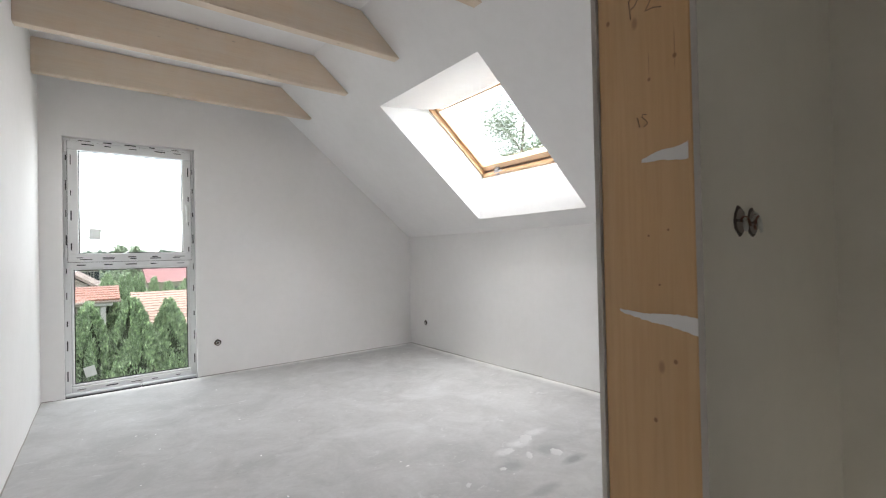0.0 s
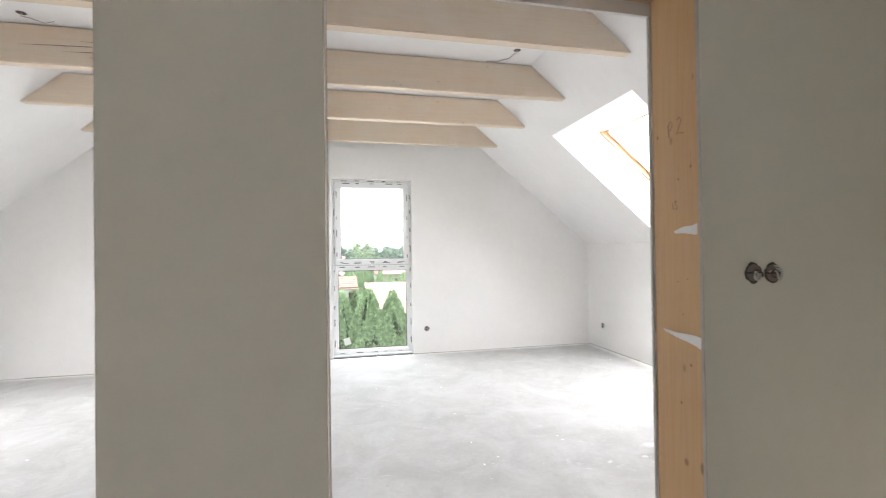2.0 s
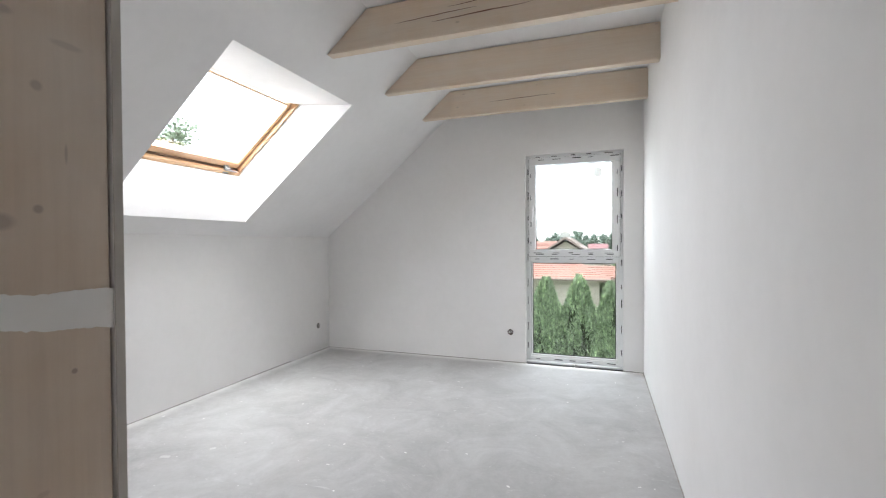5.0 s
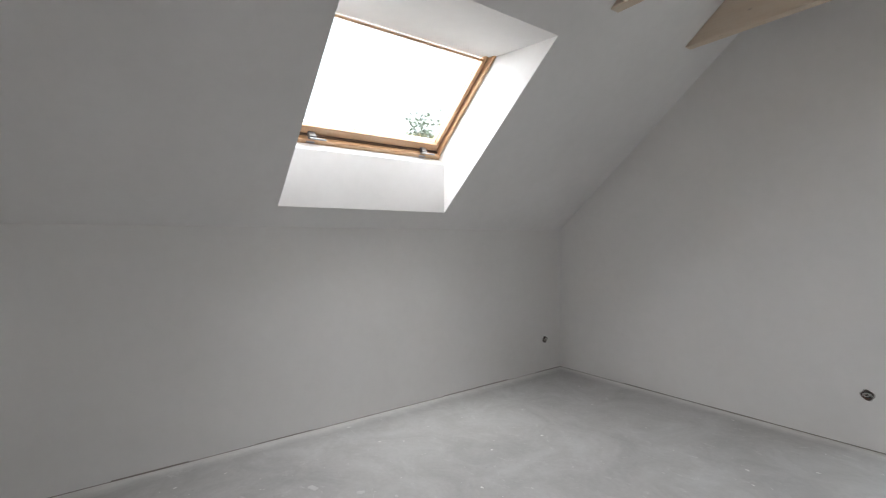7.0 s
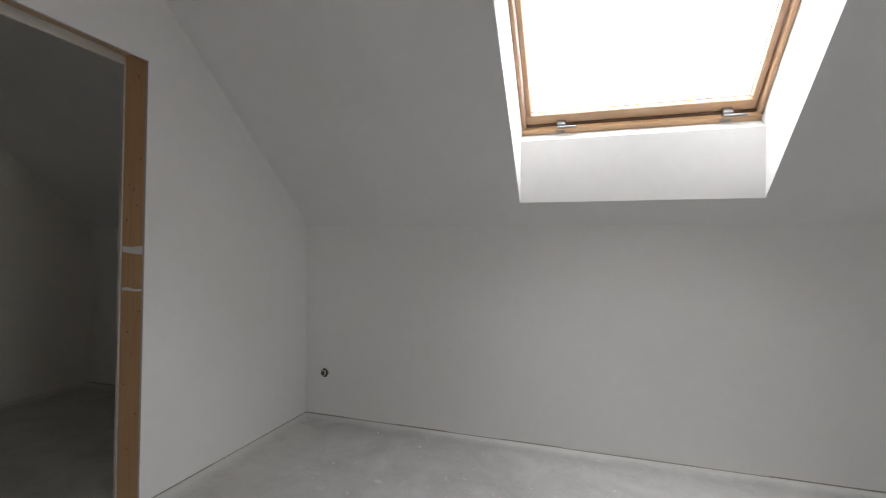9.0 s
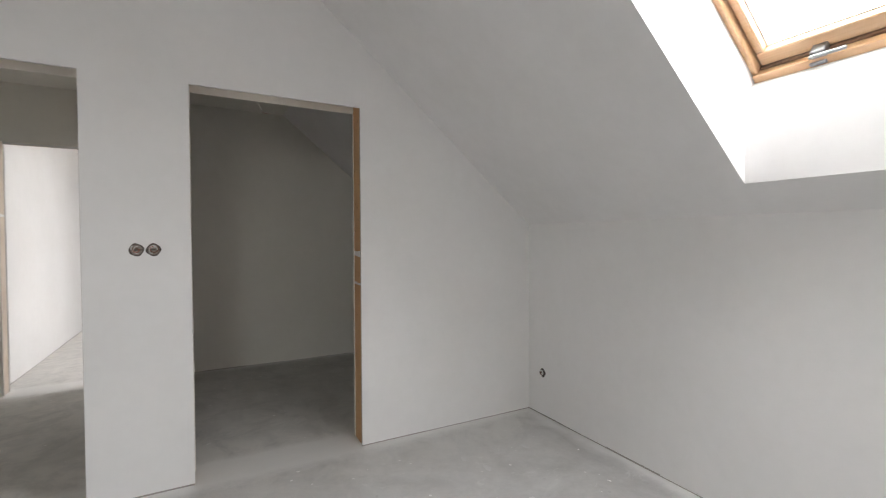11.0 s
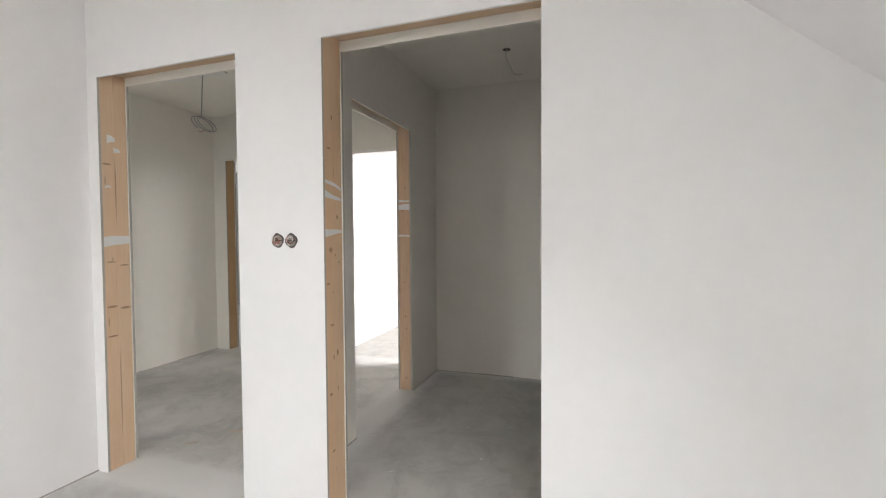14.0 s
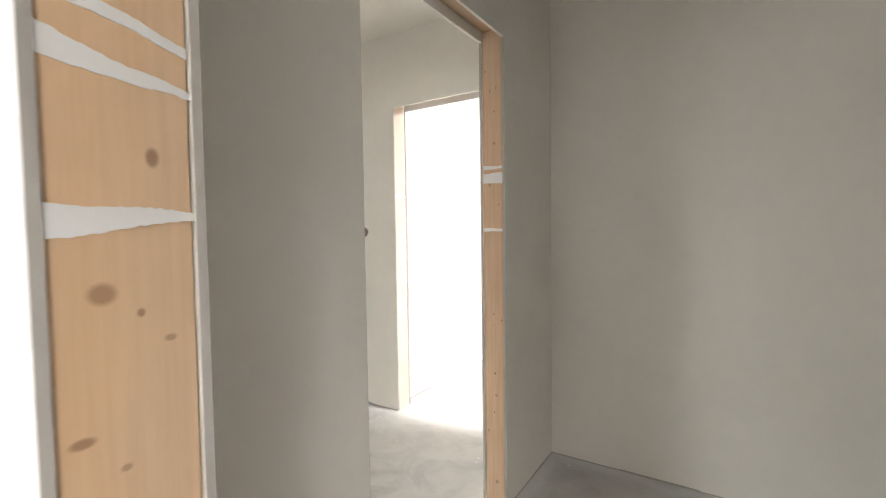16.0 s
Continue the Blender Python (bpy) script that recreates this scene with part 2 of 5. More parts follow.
        ln.operation = "LENGTH"
        link(m, mp.outputs["Vector"], ln.inputs[0])
        patch = ramp(m, calc("ADD", calc("MULTIPLY", ln.outputs["Value"], 0.5), calc("MULTIPLY", rag, 0.6)), [(0.45, (amount,) * 3), (0.75, (0, 0, 0))])
        c = mixed(m, patch, c, (tone, tone * 0.985, tone * 0.97))
    link(m, c, bsdf(m).inputs["Base Color"])
    bump(m, fine, 0.12, 0.003)
    return m


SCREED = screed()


def glass(name, tint):
    m = bpy.data.materials.new(name)
    m.use_nodes = True
    n, l = m.node_tree.nodes, m.node_tree.links
    out = n["Material Output"]
    n.remove(n["Principled BSDF"])
    tr, gl, lw, pw, mx = (n.new("ShaderNode" + k) for k in ("BsdfTransparent", "BsdfGlossy", "LayerWeight", "Math", "MixShader"))
    tr.inputs[0].default_value = (*tint, 1)
    gl.inputs["Roughness"].default_value = 0.02
    lw.inputs["Blend"].default_value = 0.5
    pw.operation = "MULTIPLY_ADD"
    pw.inputs[1].default_value, pw.inputs[2].default_value = 0.12, 0.045
    l.new(lw.outputs["Facing"], pw.inputs[0])
    l.new(pw.outputs[0], mx.inputs[0])
    l.new(tr.outputs[0], mx.inputs[1])
    l.new(gl.outputs[0], mx.inputs[2])
    l.new(mx.outputs[0], out.inputs[0])
    return m


GLASS = glass("window_glass", (0.9, 0.93, 0.92))


def variegated(name, a, b, scale, rough=0.8, fine=40, rnd=False):
    m = mat(name, a, rough)
    v = coords(m, (1, 1, 1))
    f = noise_tex(m, v, scale, 5, 0.6)
    c = ramp(m, f, [(0.35, a), (0.65, b)])
    c = mixed(m, 0.3, c, ramp(m, noise_tex(m, v, fine, 3), [(0.35, tuple(x * 0.7 for x in a)), (0.65, b)]))
    if rnd:
        g = node(m, "NewGeometry")
        c = mixed(m, 0.55, c, ramp(m, g.outputs["Random Per Island"], [(0.0, tuple(x * 0.55 for x in a)), (0.5, a), (1.0, b)]))
    link(m, c, bsdf(m).inputs["Base Color"])
    return m


THUJA = variegated("thuja_sprays", (0.23, 0.32, 0.18), (0.5, 0.6, 0.4), 2.0, 0.7, 12, True)
# noise darkens and lightens sprays in tufts, standing in for shade between them
_tuft_shade = ramp(THUJA, noise_tex(THUJA, coords(THUJA, (1, 1, 0.75)), 15, 3, 0.6), [(0.36, (0.5, 0.54, 0.5)), (0.52, (0.9, 0.9, 0.9)), (0.66, (1.5, 1.5, 1.35))])
link(THUJA, mixed(THUJA, 1.0, bsdf(THUJA).inputs["Base Color"].links[0].from_socket, _tuft_shade, "MULTIPLY"), bsdf(THUJA).inputs["Base Color"])
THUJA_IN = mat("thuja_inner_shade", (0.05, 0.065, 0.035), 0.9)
LEAF = variegated("tree_leaves", (0.22, 0.27, 0.18), (0.34, 0.4, 0.28), 1.5, 0.6, 9, True)
# distance haze is mixed into this greyed leaf colour
FARLEAF_HAZE = variegated("far_woods", (0.11, 0.145, 0.115), (0.2, 0.235, 0.19), 0.2, 0.9, 2, True)
BARK = variegated("bark", (0.12, 0.09, 0.07), (0.22, 0.18, 0.15), 6, 0.9)
GRASS = variegated("lawn", (0.06, 0.09, 0.03), (0.11, 0.14, 0.05), 0.6, 0.95, 9)
TILE_O = variegated("orange_roof_tile", (0.27, 0.12, 0.085), (0.34, 0.165, 0.125), 0.7, 0.6, 8, True)
TILE_S = variegated("faded_salmon_tile", (0.31, 0.2, 0.16), (0.39, 0.26, 0.21), 0.9, 0.8, 8, True)
TILE_P = variegated("red_metal_roof", (0.2, 0.075, 0.075), (0.23, 0.095, 0.09), 0.4, 0.6, 5)
TILE_D = variegated("dark_brown_roof", (0.19, 0.145, 0.125), (0.27, 0.21, 0.18), 0.7, 0.8, 8, True)
PAINTED = mat("painted_masonry", (0.36, 0.35, 0.33), 0.8)
RENDER = variegated("cream_house_render", (0.34, 0.3, 0.25), (0.38, 0.34, 0.29), 0.5, 0.9, 6)
PANEL = mat("solar_panel", (0.02, 0.025, 0.045), 0.2)
DARKGLASS = mat("dark_house_window", (0.03, 0.035, 0.04), 0.1)
GREEN = variegated("green_gypsum_board", (0.07, 0.22, 0.17), (0.1, 0.27, 0.21), 1.2, 0.85)


# ---- mesh helpers ----
def box(bm, x0, x1, y0, y1, z0, z1):
    v = [bm.verts.new(p) for p in ((x0, y0, z0), (x1, y0, z0), (x1, y1, z0), (x0, y1, z0), (x0, y0, z1), (x1, y0, z1), (x1, y1, z1), (x0, y1, z1))]
    for f in ((3, 2, 1, 0), (4, 5, 6, 7), (0, 1, 5, 4), (1, 2, 6, 5), (2, 3, 7, 6), (3, 0, 4, 7)):
        bm.faces.new([v[i] for i in f])


def bevel_box(bm, x0, x1, y0, y1, z0, z1, w=0.004, seg=1):
    tmp = bmesh.new()
    box(tmp, x0, x1, y0, y1, z0, z1)
    bmesh.ops.bevel(tmp, geom=list(tmp.edges), offset=w, segments=seg, affect="EDGES", profile=0.5)
    me = bpy.data.meshes.new("tmp")
    tmp.to_mesh(me)
    tmp.free()
    bm.from_mesh(me)
    bpy.data.meshes.remove(me)


def extrude_poly(bm, pts, put, a, b):
    """A prism: pts in a plane, put(p, q, depth) gives the place, from depth a to b."""
    lo = [bm.verts.new(put(p, q, a)) for p, q in pts]
    hi = [bm.verts.new(put(p, q, b)) for p, q in pts]
    bm.faces.new(lo)
    bm.faces.new(hi[::-1])
    n = len(pts)
    for i in range(n):
        bm.faces.new((lo[(i + 1) % n], lo[i], hi[i], hi[(i + 1) % n]))


def mesh_of(name, bm, material, smooth=False):
    bmesh.ops.recalc_face_normals(bm, faces=list(bm.faces))
    me = bpy.data.meshes.new(name)
    bm.to_mesh(me)
    bm.free()
    me.materials.append(material)
    if smooth:
        me.polygons.foreach_set("use_smooth", [True] * len(me.polygons))
    return me


def part(name, bm, material, parent=None, label="", smooth=False):
    ob = new(name, mesh_of(name, bm, material, smooth))
    if parent is not None:
        ob.parent = parent
    return tagged(ob, label)


def share(name, me, parent, m):
    ob = new(name, me)
    ob.parent = parent
    ob.matrix_basis = m
    return ob


def thing(name, m, label, category, group="", kind=""):
    ob = new(name)
    ob.matrix_world = m
    return tagged(ob, label, category, group, kind)


def structure(name, bm, material, label, category):
    return tagged(part(name, bm, material), label, category, kind="structure")


def boxed(*dims, w=0.0):
    bm = bmesh.new()
    if w:
        bevel_box(bm, *dims, w)
    else:
        box(bm, *dims)
    return bm


def tube(points, radius, closed=False, sides=6):
    """A bent round bar through the points."""
    bm = bmesh.new()
    pts = [Vector(p) for p in points]
    n = len(pts)
    rings = []
    for i, p in enumerate(pts):
        a = pts[(i - 1) % n] if closed or i else p
        b = pts[(i + 1) % n] if closed or i < n - 1 else p
        d = (b - a).normalized()
        s = d.cross(Vector((0.31, 0.2, 0.93))).normalized()
        t = d.cross(s)
        rings.append([bm.verts.new(p + radius * (math.cos(k * math.tau / sides) * s + math.sin(k * math.tau / sides) * t)) for k in range(sides)])
    for i in range(n if closed else n - 1):
        r, q = rings[i], rings[(i + 1) % n]
        for k in range(sides):
            bm.faces.new((r[k], r[(k + 1) % sides], q[(k + 1) % sides], q[k]))
    if not closed:
        bm.faces.new(rings[0][::-1])
        bm.faces.new(rings[-1])
    return bm


# ---- plan ----
KL, KR, PITCH, KNEE = -3.64, 3.79, 0.838, 1.384
RIDGE = (KL + KR) / 2
YE, YB = 4.415, -6.35
PART_L, PART_R = 0.0, 0.155
FRONT_R = 0.06
CEIL_ROOM, CEIL_HALL = 2.872, 2.565
HALL_BACK = -2.24
DOOR_H = 2.08


def roof_z(x):
    return KNEE + PITCH * min(x - KL, KR - x)


def wall(name, axis, u0, u1, v0, v1, top, holes=(), layered=True, label="", breaks=(), z0=0.0):
    """A wall along x (axis 'x') or y, faced with boards on both sides of a timber core; holes (ua, ub, za, zb) go through."""
    bm = bmesh.new()
    skin = 0.0125 if layered else 0.0
    layers = [(v0, v0 + skin, 0), (v0 + skin, v1 - skin, 0.06), (v1 - skin, v1, 0)] if layered else [(v0, v1, 0)]
    place = (lambda p, q, d: (p, d, q)) if axis == "x" else (lambda p, q, d: (d, p, q))
    for a, b, grow in layers:
        hs = [(ua - grow, ub + grow, za, zb + grow) for ua, ub, za, zb in holes]
        cuts = sorted({u0, u1, *breaks, *(h[0] for h in hs), *(h[1] for h in hs)})
        cuts = [c for c in cuts if u0 <= c <= u1]
        for p, q in zip(cuts, cuts[1:]):
            mid = (p + q) / 2
            tp, tq = (top(p), top(q)) if callable(top) else (top, top)
            spans, low = [], z0
            for h in hs:
                if h[0] < mid < h[1]:
                    if h[2] > low:
                        spans.append((low, low, h[2], h[2]))
                    low = h[3]
            spans.append((low, low, tp, tq))
            for zl, zr, ztl, ztr in spans:
                extrude_poly(bm, [(p, zl), (q, zr), (q, ztr), (p, ztl)], place, a, b)
    return structure(name, bm, WALL, label or "white plastered partition wall", "wall")


# openings
D1 = (-0.98, -0.075)
D2 = (-2.338, -1.432)
DR = (0.405, 1.464)
DB = (0.427, 1.325)
DS = (-0.925, -0.025)
DC = (-1.655, -0.767)
WIN_L = (-1.165, -0.185, -0.02, 2.238)
WIN_R = (0.305, 1.3, -0.02, 2.235)

STAIR = (1.75, 2.42, -1.23, -0.165)
bm = bmesh.new()
for x0, x1, y0, y1 in ((KL - 0.4, STAIR[0], YB - 0.35, YE + 0.1), (STAIR[0], KR + 0.4, YB - 0.35, STAIR[2]), (STAIR[0], KR + 0.4, STAIR[3], YE + 0.1), (STAIR[1], KR + 0.4, STAIR[2], STAIR[3])):
    box(bm, x0, x1, y0, y1, -0.3, 0.0)
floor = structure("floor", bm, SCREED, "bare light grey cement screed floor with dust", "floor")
structure("floor_below", boxed(STAIR[0] - 0.1, STAIR[1] + 0.1, STAIR[2] - 0.1, STAIR[3] + 0.1, -2.95, -2.85), SCREED, "grey screed at the foot of the stairwell", "floor")


def gable_top(x):
    return min(roof_z(x) + 0.25, 3.1)


kinks = [KL + (3.1 - 0.25 - KNEE) / PITCH, KR - (3.1 - 0.25 - KNEE) / PITCH]
wall("wall_gable", "x", KL - 0.3, KR + 0.3, YE, YE + 0.33, gable_top, [WIN_L, WIN_R], False, "white plastered gable wall with two tall windows", kinks, -0.3)
wall("wall_gable_back", "x", KL - 0.3, KR + 0.3, YB - 0.3, YB, gable_top, [], False, "white plastered end wall", kinks)
wall("wall_rooms", "x", KL - 0.02, PART_R, -0.165, 0.0, lambda x: min(roof_z(x) + 0.1, 2.95), [(*D2, 0, DOOR_H), (*D1, 0, DOOR_H)], True,
     "white board partition with two rough doorways", [KL + (2.85 - KNEE) / PITCH])
wall("wall_second_room", "x", PART_R, KR + 0.02, -0.165, FRONT_R, lambda x: min(roof_z(x) + 0.1, 2.95), [(*DR, 0, DOOR_H)], True,
     "thicker white board partition with one rough doorway", [KR - (2.85 - KNEE) / PITCH])
wall("wall_partition", "y", 0.0, YE, PART_L, PART_R, 2.95, [], True, "smooth white party partition between the rooms")
wall("wall_knee_left", "y", YB, YE, KL - 0.25, KL, KNEE + 0.02, [], False, "low white knee wall under the roof slope")
wall("wall_knee_right", "y", YB, YE, KR, KR + 0.25, KNEE + 0.02, [], False, "low white knee wall under the roof slope")
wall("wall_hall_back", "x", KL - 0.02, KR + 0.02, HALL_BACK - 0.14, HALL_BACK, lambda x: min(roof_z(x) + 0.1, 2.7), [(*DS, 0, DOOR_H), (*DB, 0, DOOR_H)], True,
     "white board wall of the hall with two doorways", [KL + (2.6 - KNEE) / PITCH, KR - (2.6 - KNEE) / PITCH])
wall("wall_closet", "y", HALL_BACK, -0.165, -1.125, -1.003, 2.7, [(*DC, 0, DOOR_H)], True, "white board wall between hall and closet")
wall("wall_stair_far", "y", STAIR[2], STAIR[3], STAIR[1] - 0.004, STAIR[1] + 0.12, 2.7, [], False, "white wall on the far side of the stairwell", (), -2.9)
wall("wall_stair_back", "x", 1.65, STAIR[1] + 0.12, STAIR[2] - 0.1, STAIR[2] + 0.004, 2.7, [], False, "white wall along the stairwell", (), -2.9)
wall("wall_stair_front", "x", STAIR[0] - 0.1, STAIR[1] + 0.1, STAIR[3], 0.0, -0.3, [], False, "white stairwell wall below the floor", (), -2.9)
wall("wall_stair_near", "y", STAIR[2], STAIR[3], STAIR[0] - 0.1, STAIR[0], -0.3, [], False, "white stairwell wall below the floor", (), -2.9)
wall("wall_hall_jog", "y", HALL_BACK, -1.234, 1.49, 1.87, 2.7, [], False, "white hall side wall standing forward")
wall("wall_back_rooms", "y", YB, HALL_BACK - 0.14, 0.045, 0.165, 2.7, [], True, "white wall between the two back rooms")

# the hall and closet faces take a warmer cream tone than the rooms
for ob, low, high in ((bpy.data.objects["wall_rooms"], -1, -0.14), (bpy.data.objects["wall_second_room"], -1, -0.14), (bpy.data.objects["wall_hall_back"], HALL_BACK - 0.0127, 0), (bpy.data.objects["wall_closet"], -9, 9),
                      (bpy.data.objects["wall_stair_far"], -9, 9), (bpy.data.objects["wall_stair_back"], -9, 9), (bpy.data.objects["wall_hall_jog"], -9, 9)):
    ob.data.materials.append(WALL_H)
    for f in ob.data.polygons:
        if low < f.center.y < high:
            f.material_index = 1

# ceilings
structure("ceiling", boxed(KL + 1.7, KR - 1.7, -0.08, YE + 0.1, CEIL_ROOM, CEIL_ROOM + 0.12), CEIL, "white flat board ceiling above the beams", "ceiling")
structure("ceiling_hall", boxed(KL + 1.35, KR - 1.35, YB - 0.1, -0.08, CEIL_HALL, CEIL_HALL + 0.12), WALL_H, "white flat ceiling of hall and closet", "ceiling")

SKY_Y = (1.59, 2.865)
ADDED_BACK_SKY = (-3.9, -2.62)


def slope(name, side):
    """One roof slope with splayed roof-window shafts: upright below, level above."""
    bm = bmesh.new()
    put = (lambda u, z, y: (KL + u, y, z)) if side < 0 else (lambda u, z, y: (KR - u, y, z))
    zi = lambda u: KNEE + PITCH * u
    zo = lambda u: zi(u) + 0.56
    end = RIDGE - KL
    full = [(-0.35, zi(-0.35)), (end, zi(end)), (end, zo(end)), (-0.35, zo(-0.35))]
    low = [(-0.35, zi(-0.35)), (0.148, 1.508), (0.145, 1.885), (0.055, 1.955), (0.03, zo(0.03)), (-0.35, zo(-0.35))]
    high = [(1.283, 2.459), (end, zi(end)), (end, zo(end)), (0.7, zo(0.7)), (0.665, 2.53)]
    ys = [YB - 0.4, *ADDED_BACK_SKY, *SKY_Y, YE + 0.4]
    for i, (a, b) in enumerate(zip(ys, ys[1:])):
        if i % 2:
            extrude_poly(bm, low, put, a, b)
            extrude_poly(bm, high, put, a, b)
        else:
            extrude_poly(bm, full, put, a, b)
    return structure(name, bm, CEIL, "white boarded roof slope with roof-window shafts", "ceiling")


slope("ceiling_slope_left", -1)
slope("ceiling_slope_right", 1)


# ---- roof windows ----
def roof_window(side, y0, y1):
    ang = math.atan(PITCH)
    along = Vector((-side * math.cos(ang), 0, math.sin(ang)))
    across = Vector((0, 1, 0)) if side > 0 else Vector((0, -1, 0))
    out = across.cross(along)
    if out.z < 0:
        across = -across
        out = across.cross(along)
    u = 0.055
    x = KL + u if side < 0 else KR - u
    base = Vector((x, (y0 + y1) / 2, 1.95))
    m = Matrix((across, along, out)).transposed().to_4x4()
    m.translation = base
    w, hgt = (y1 - y0) / 2, 1.12
    t = thing("roof_window", m, "varnished pine roof window with closed sash and clear pane", "roof window", "roof windows", "structure")
    fr = 0.045
    for nm, d in (("frame_bottom", (-w, w, 0, fr, -0.03, 0.1)), ("frame_top", (-w, w, hgt - fr, hgt, 0.02, 0.1)), ("frame_side", (-w, -w + 0.022, fr, hgt - fr, -0.02, 0.1)), ("frame_side", (w - 0.022, w, fr, hgt - fr, -0.02, 0.1))):
        part(nm, boxed(*d, w=0.003), PINE, t)
    s0, s1 = w - 0.027, 0.062
    g = 0.032
    for nm, d in (("sash_bottom", (-s0, s0, fr + 0.008, fr + 0.008 + s1, 0.015, 0.095)), ("sash_top", (-s0, s0, hgt - fr - 0.05, hgt - fr - 0.006, 0.03, 0.085)),
                  ("sash_side", (-s0, -s0 + g, fr + 0.07, hgt - fr - 0.05, 0.015, 0.095)), ("sash_side", (s0 - g, s0, fr + 0.07, hgt - fr - 0.05, 0.015, 0.095))):
        part(nm, boxed(*d, w=0.005), PINE, t)
    part("gasket", boxed(-s0, s0, fr, fr + 0.01, 0.0, 0.06), SEAL, t, "dark brown seal gap")
    part("head_strip", boxed(-w, w, 0.832, 0.842, 0.015, 0.04, w=0.002), PINE, t, "brown strip under the shaft head")
    pane = part("pane", boxed(-s0 + g - 0.01, s0 - g + 0.01, fr + 0.06, hgt - fr - 0.03, 0.07, 0.076), GLASS, t)
    pane.visible_shadow = False
    bead = bmesh.new()
    for d in ((-s0 + g - 0.002, s0 - g + 0.002, fr + 0.068, fr + 0.074, 0.055, 0.07), (-s0 + g - 0.003, -s0 + g + 0.004, fr + 0.07, hgt - 0.1, 0.055, 0.07), (s0 - g - 0.004, s0 - g + 0.003, fr + 0.07, hgt - 0.1, 0.055, 0.07)):
        box(bead, *d)
    part("glazing_bead", bead, STEEL, t, "thin grey spacer round the pane")
    for sx in (-w + 0.16, w - 0.24):
        latch = part("latch", boxed(sx - 0.02, sx + 0.03, fr - 0.004, fr + 0.03, -0.03, 0.02, w=0.004), CHROME, t, "grey metal latch")
        part("lever", boxed(sx - 0.085, sx + 0.03, fr + 0.012, fr + 0.024, -0.05, -0.034, w=0.004), CHROME, latch)
        part("keeper", boxed(sx - 0.015, sx + 0.04, fr - 0.028, fr - 0.012, -0.037, -0.03, w=0.002), CHROME, latch)
    return t


for side in (-1, 1):
    roof_window(side, *SKY_Y)
    # unseen back-room roof windows, added to let daylight in
    roof_window(side, *ADDED_BACK_SKY)


# ---- tall windows ----
def tall_window(name, opening, hinge, sticker_up, sticker_low):
    x0, x1, _, z1 = opening
    z0 = 0.015
    yf = YE + 0.06
    t = thing(name, pose(x0, yf, z0), "tall white plastic window, fixed pane below and closed sash above, film marks still on it", "window", "tall windows", "structure")
    w, h = x1 - x0, z1 - z0
    f, d = 0.045, 0.075
    mid = 1.148 - z0
    for nm, b in (("frame_side", (0.0, f, 0, d, 0, h)), ("frame_side", (w - f, w, 0, d, 0, h)), ("frame_top", (f, w - f, 0, d, h - f, h)), ("frame_bottom", (f, w - f, 0, d, 0, 0.06)), ("transom", (f, w - f, 0, d, mid - 0.05, mid + 0.03))):
        part(nm, boxed(*b, w=0.004), PVC, t)
    # fixed pane beads
    a, b2, c, e = f, w - f, 0.06, mid - 0.05
    bd = 0.022
    for b in ((a, b2, 0.012, 0.05, c, c + bd), (a, b2, 0.012, 0.05, e - bd * 0.6, e), (a, a + bd, 0.012, 0.05, c + bd, e - bd * 0.6), (b2 - bd, b2, 0.012, 0.05, c + bd, e - bd * 0.6)):
        part("glazing_bead", boxed(*b, w=0.006), PVC, t)
    # opening sash
    s, sa, sb, sc, se = 0.075, 0.03, w - 0.03, mid + 0.006, h - 0.03
    for b in ((sa, sb, -0.018, 0.0, sc, sc + s), (sa, sb, -0.018, 0.0, se - s, se), (sa, sa + s, -0.018, 0.0, sc + s, se - s), (sb - s, sb, -0.018, 0.0, sc + s, se - s)):
        part("sash", boxed(*b, w=0.005), PVC, t)
    low = part("pane", boxed(a + 0.008, b2 - 0.008, 0.03, 0.036, c + 0.01, e - 0.004), GLASS, t)
    up = part("pane", boxed(sa + s - 0.008, sb - s + 0.008, 0.012, 0.018, sc + s - 0.008, se - s + 0.008), GLASS, t)
    low.visible_shadow = up.visible_shadow = False
    gs = bmesh.new()
    for (p, q, r, v, y) in ((a + bd, b2 - bd, c + bd, e - bd * 0.6, 0.022), (sa + s, sb - s, sc + s, se - s, 0.004)):
        k = 0.007
        for bx in ((p, q, r, r + k), (p, q, v - k, v), (p, p + k, r, v), (q - k, q, r, v)):
            box(gs, bx[0], bx[1], y, y + 0.008, bx[2], bx[3])
    part("gasket", gs, GASKET, t, "black rubber glazing seal")
    # seam round the sash
    seam = bmesh.new()
    for bx in ((sa - 0.003, sa, sc, se), (sb, sb + 0.003, sc, se), (sa, sb, sc - 0.003, sc), (sa, sb, se, se + 0.003)):
        box(seam, bx[0], bx[1], -0.001, 0.004, bx[2], bx[3])
    part("sash_seam", seam, FOAM, t)
    # hinges and handle
    hx = sa - 0.012 if hinge < 0 else sb + 0.012
    for hz in (sc + 0.04, se - 0.1):
        part("hinge", boxed(hx - 0.01, hx + 0.01, -0.025, 0.0, hz, hz + 0.09, w=0.004), PVC, t)
    gx = sb - s / 2 if hinge < 0 else sa + s / 2
    gz = (sc + se) / 2 - 0.05
    handle = part("handle", boxed(gx - 0.014, gx + 0.014, -0.03, -0.018, gz - 0.03, gz + 0.06, w=0.005), PVC, t, "white window handle")
    part("lever", boxed(gx - 0.01, gx + 0.01, -0.055, -0.03, gz - 0.11, gz + 0.03, w=0.005), PVC, handle)
    # dashes printed on the protective film
    rnd = random.Random(name)
    marks = bmesh.new()
    def dash(px, pz, upright, y):
        n = rnd.choice((0.045, 0.06, 0.085))
        th = rnd.choice((0.006, 0.009))
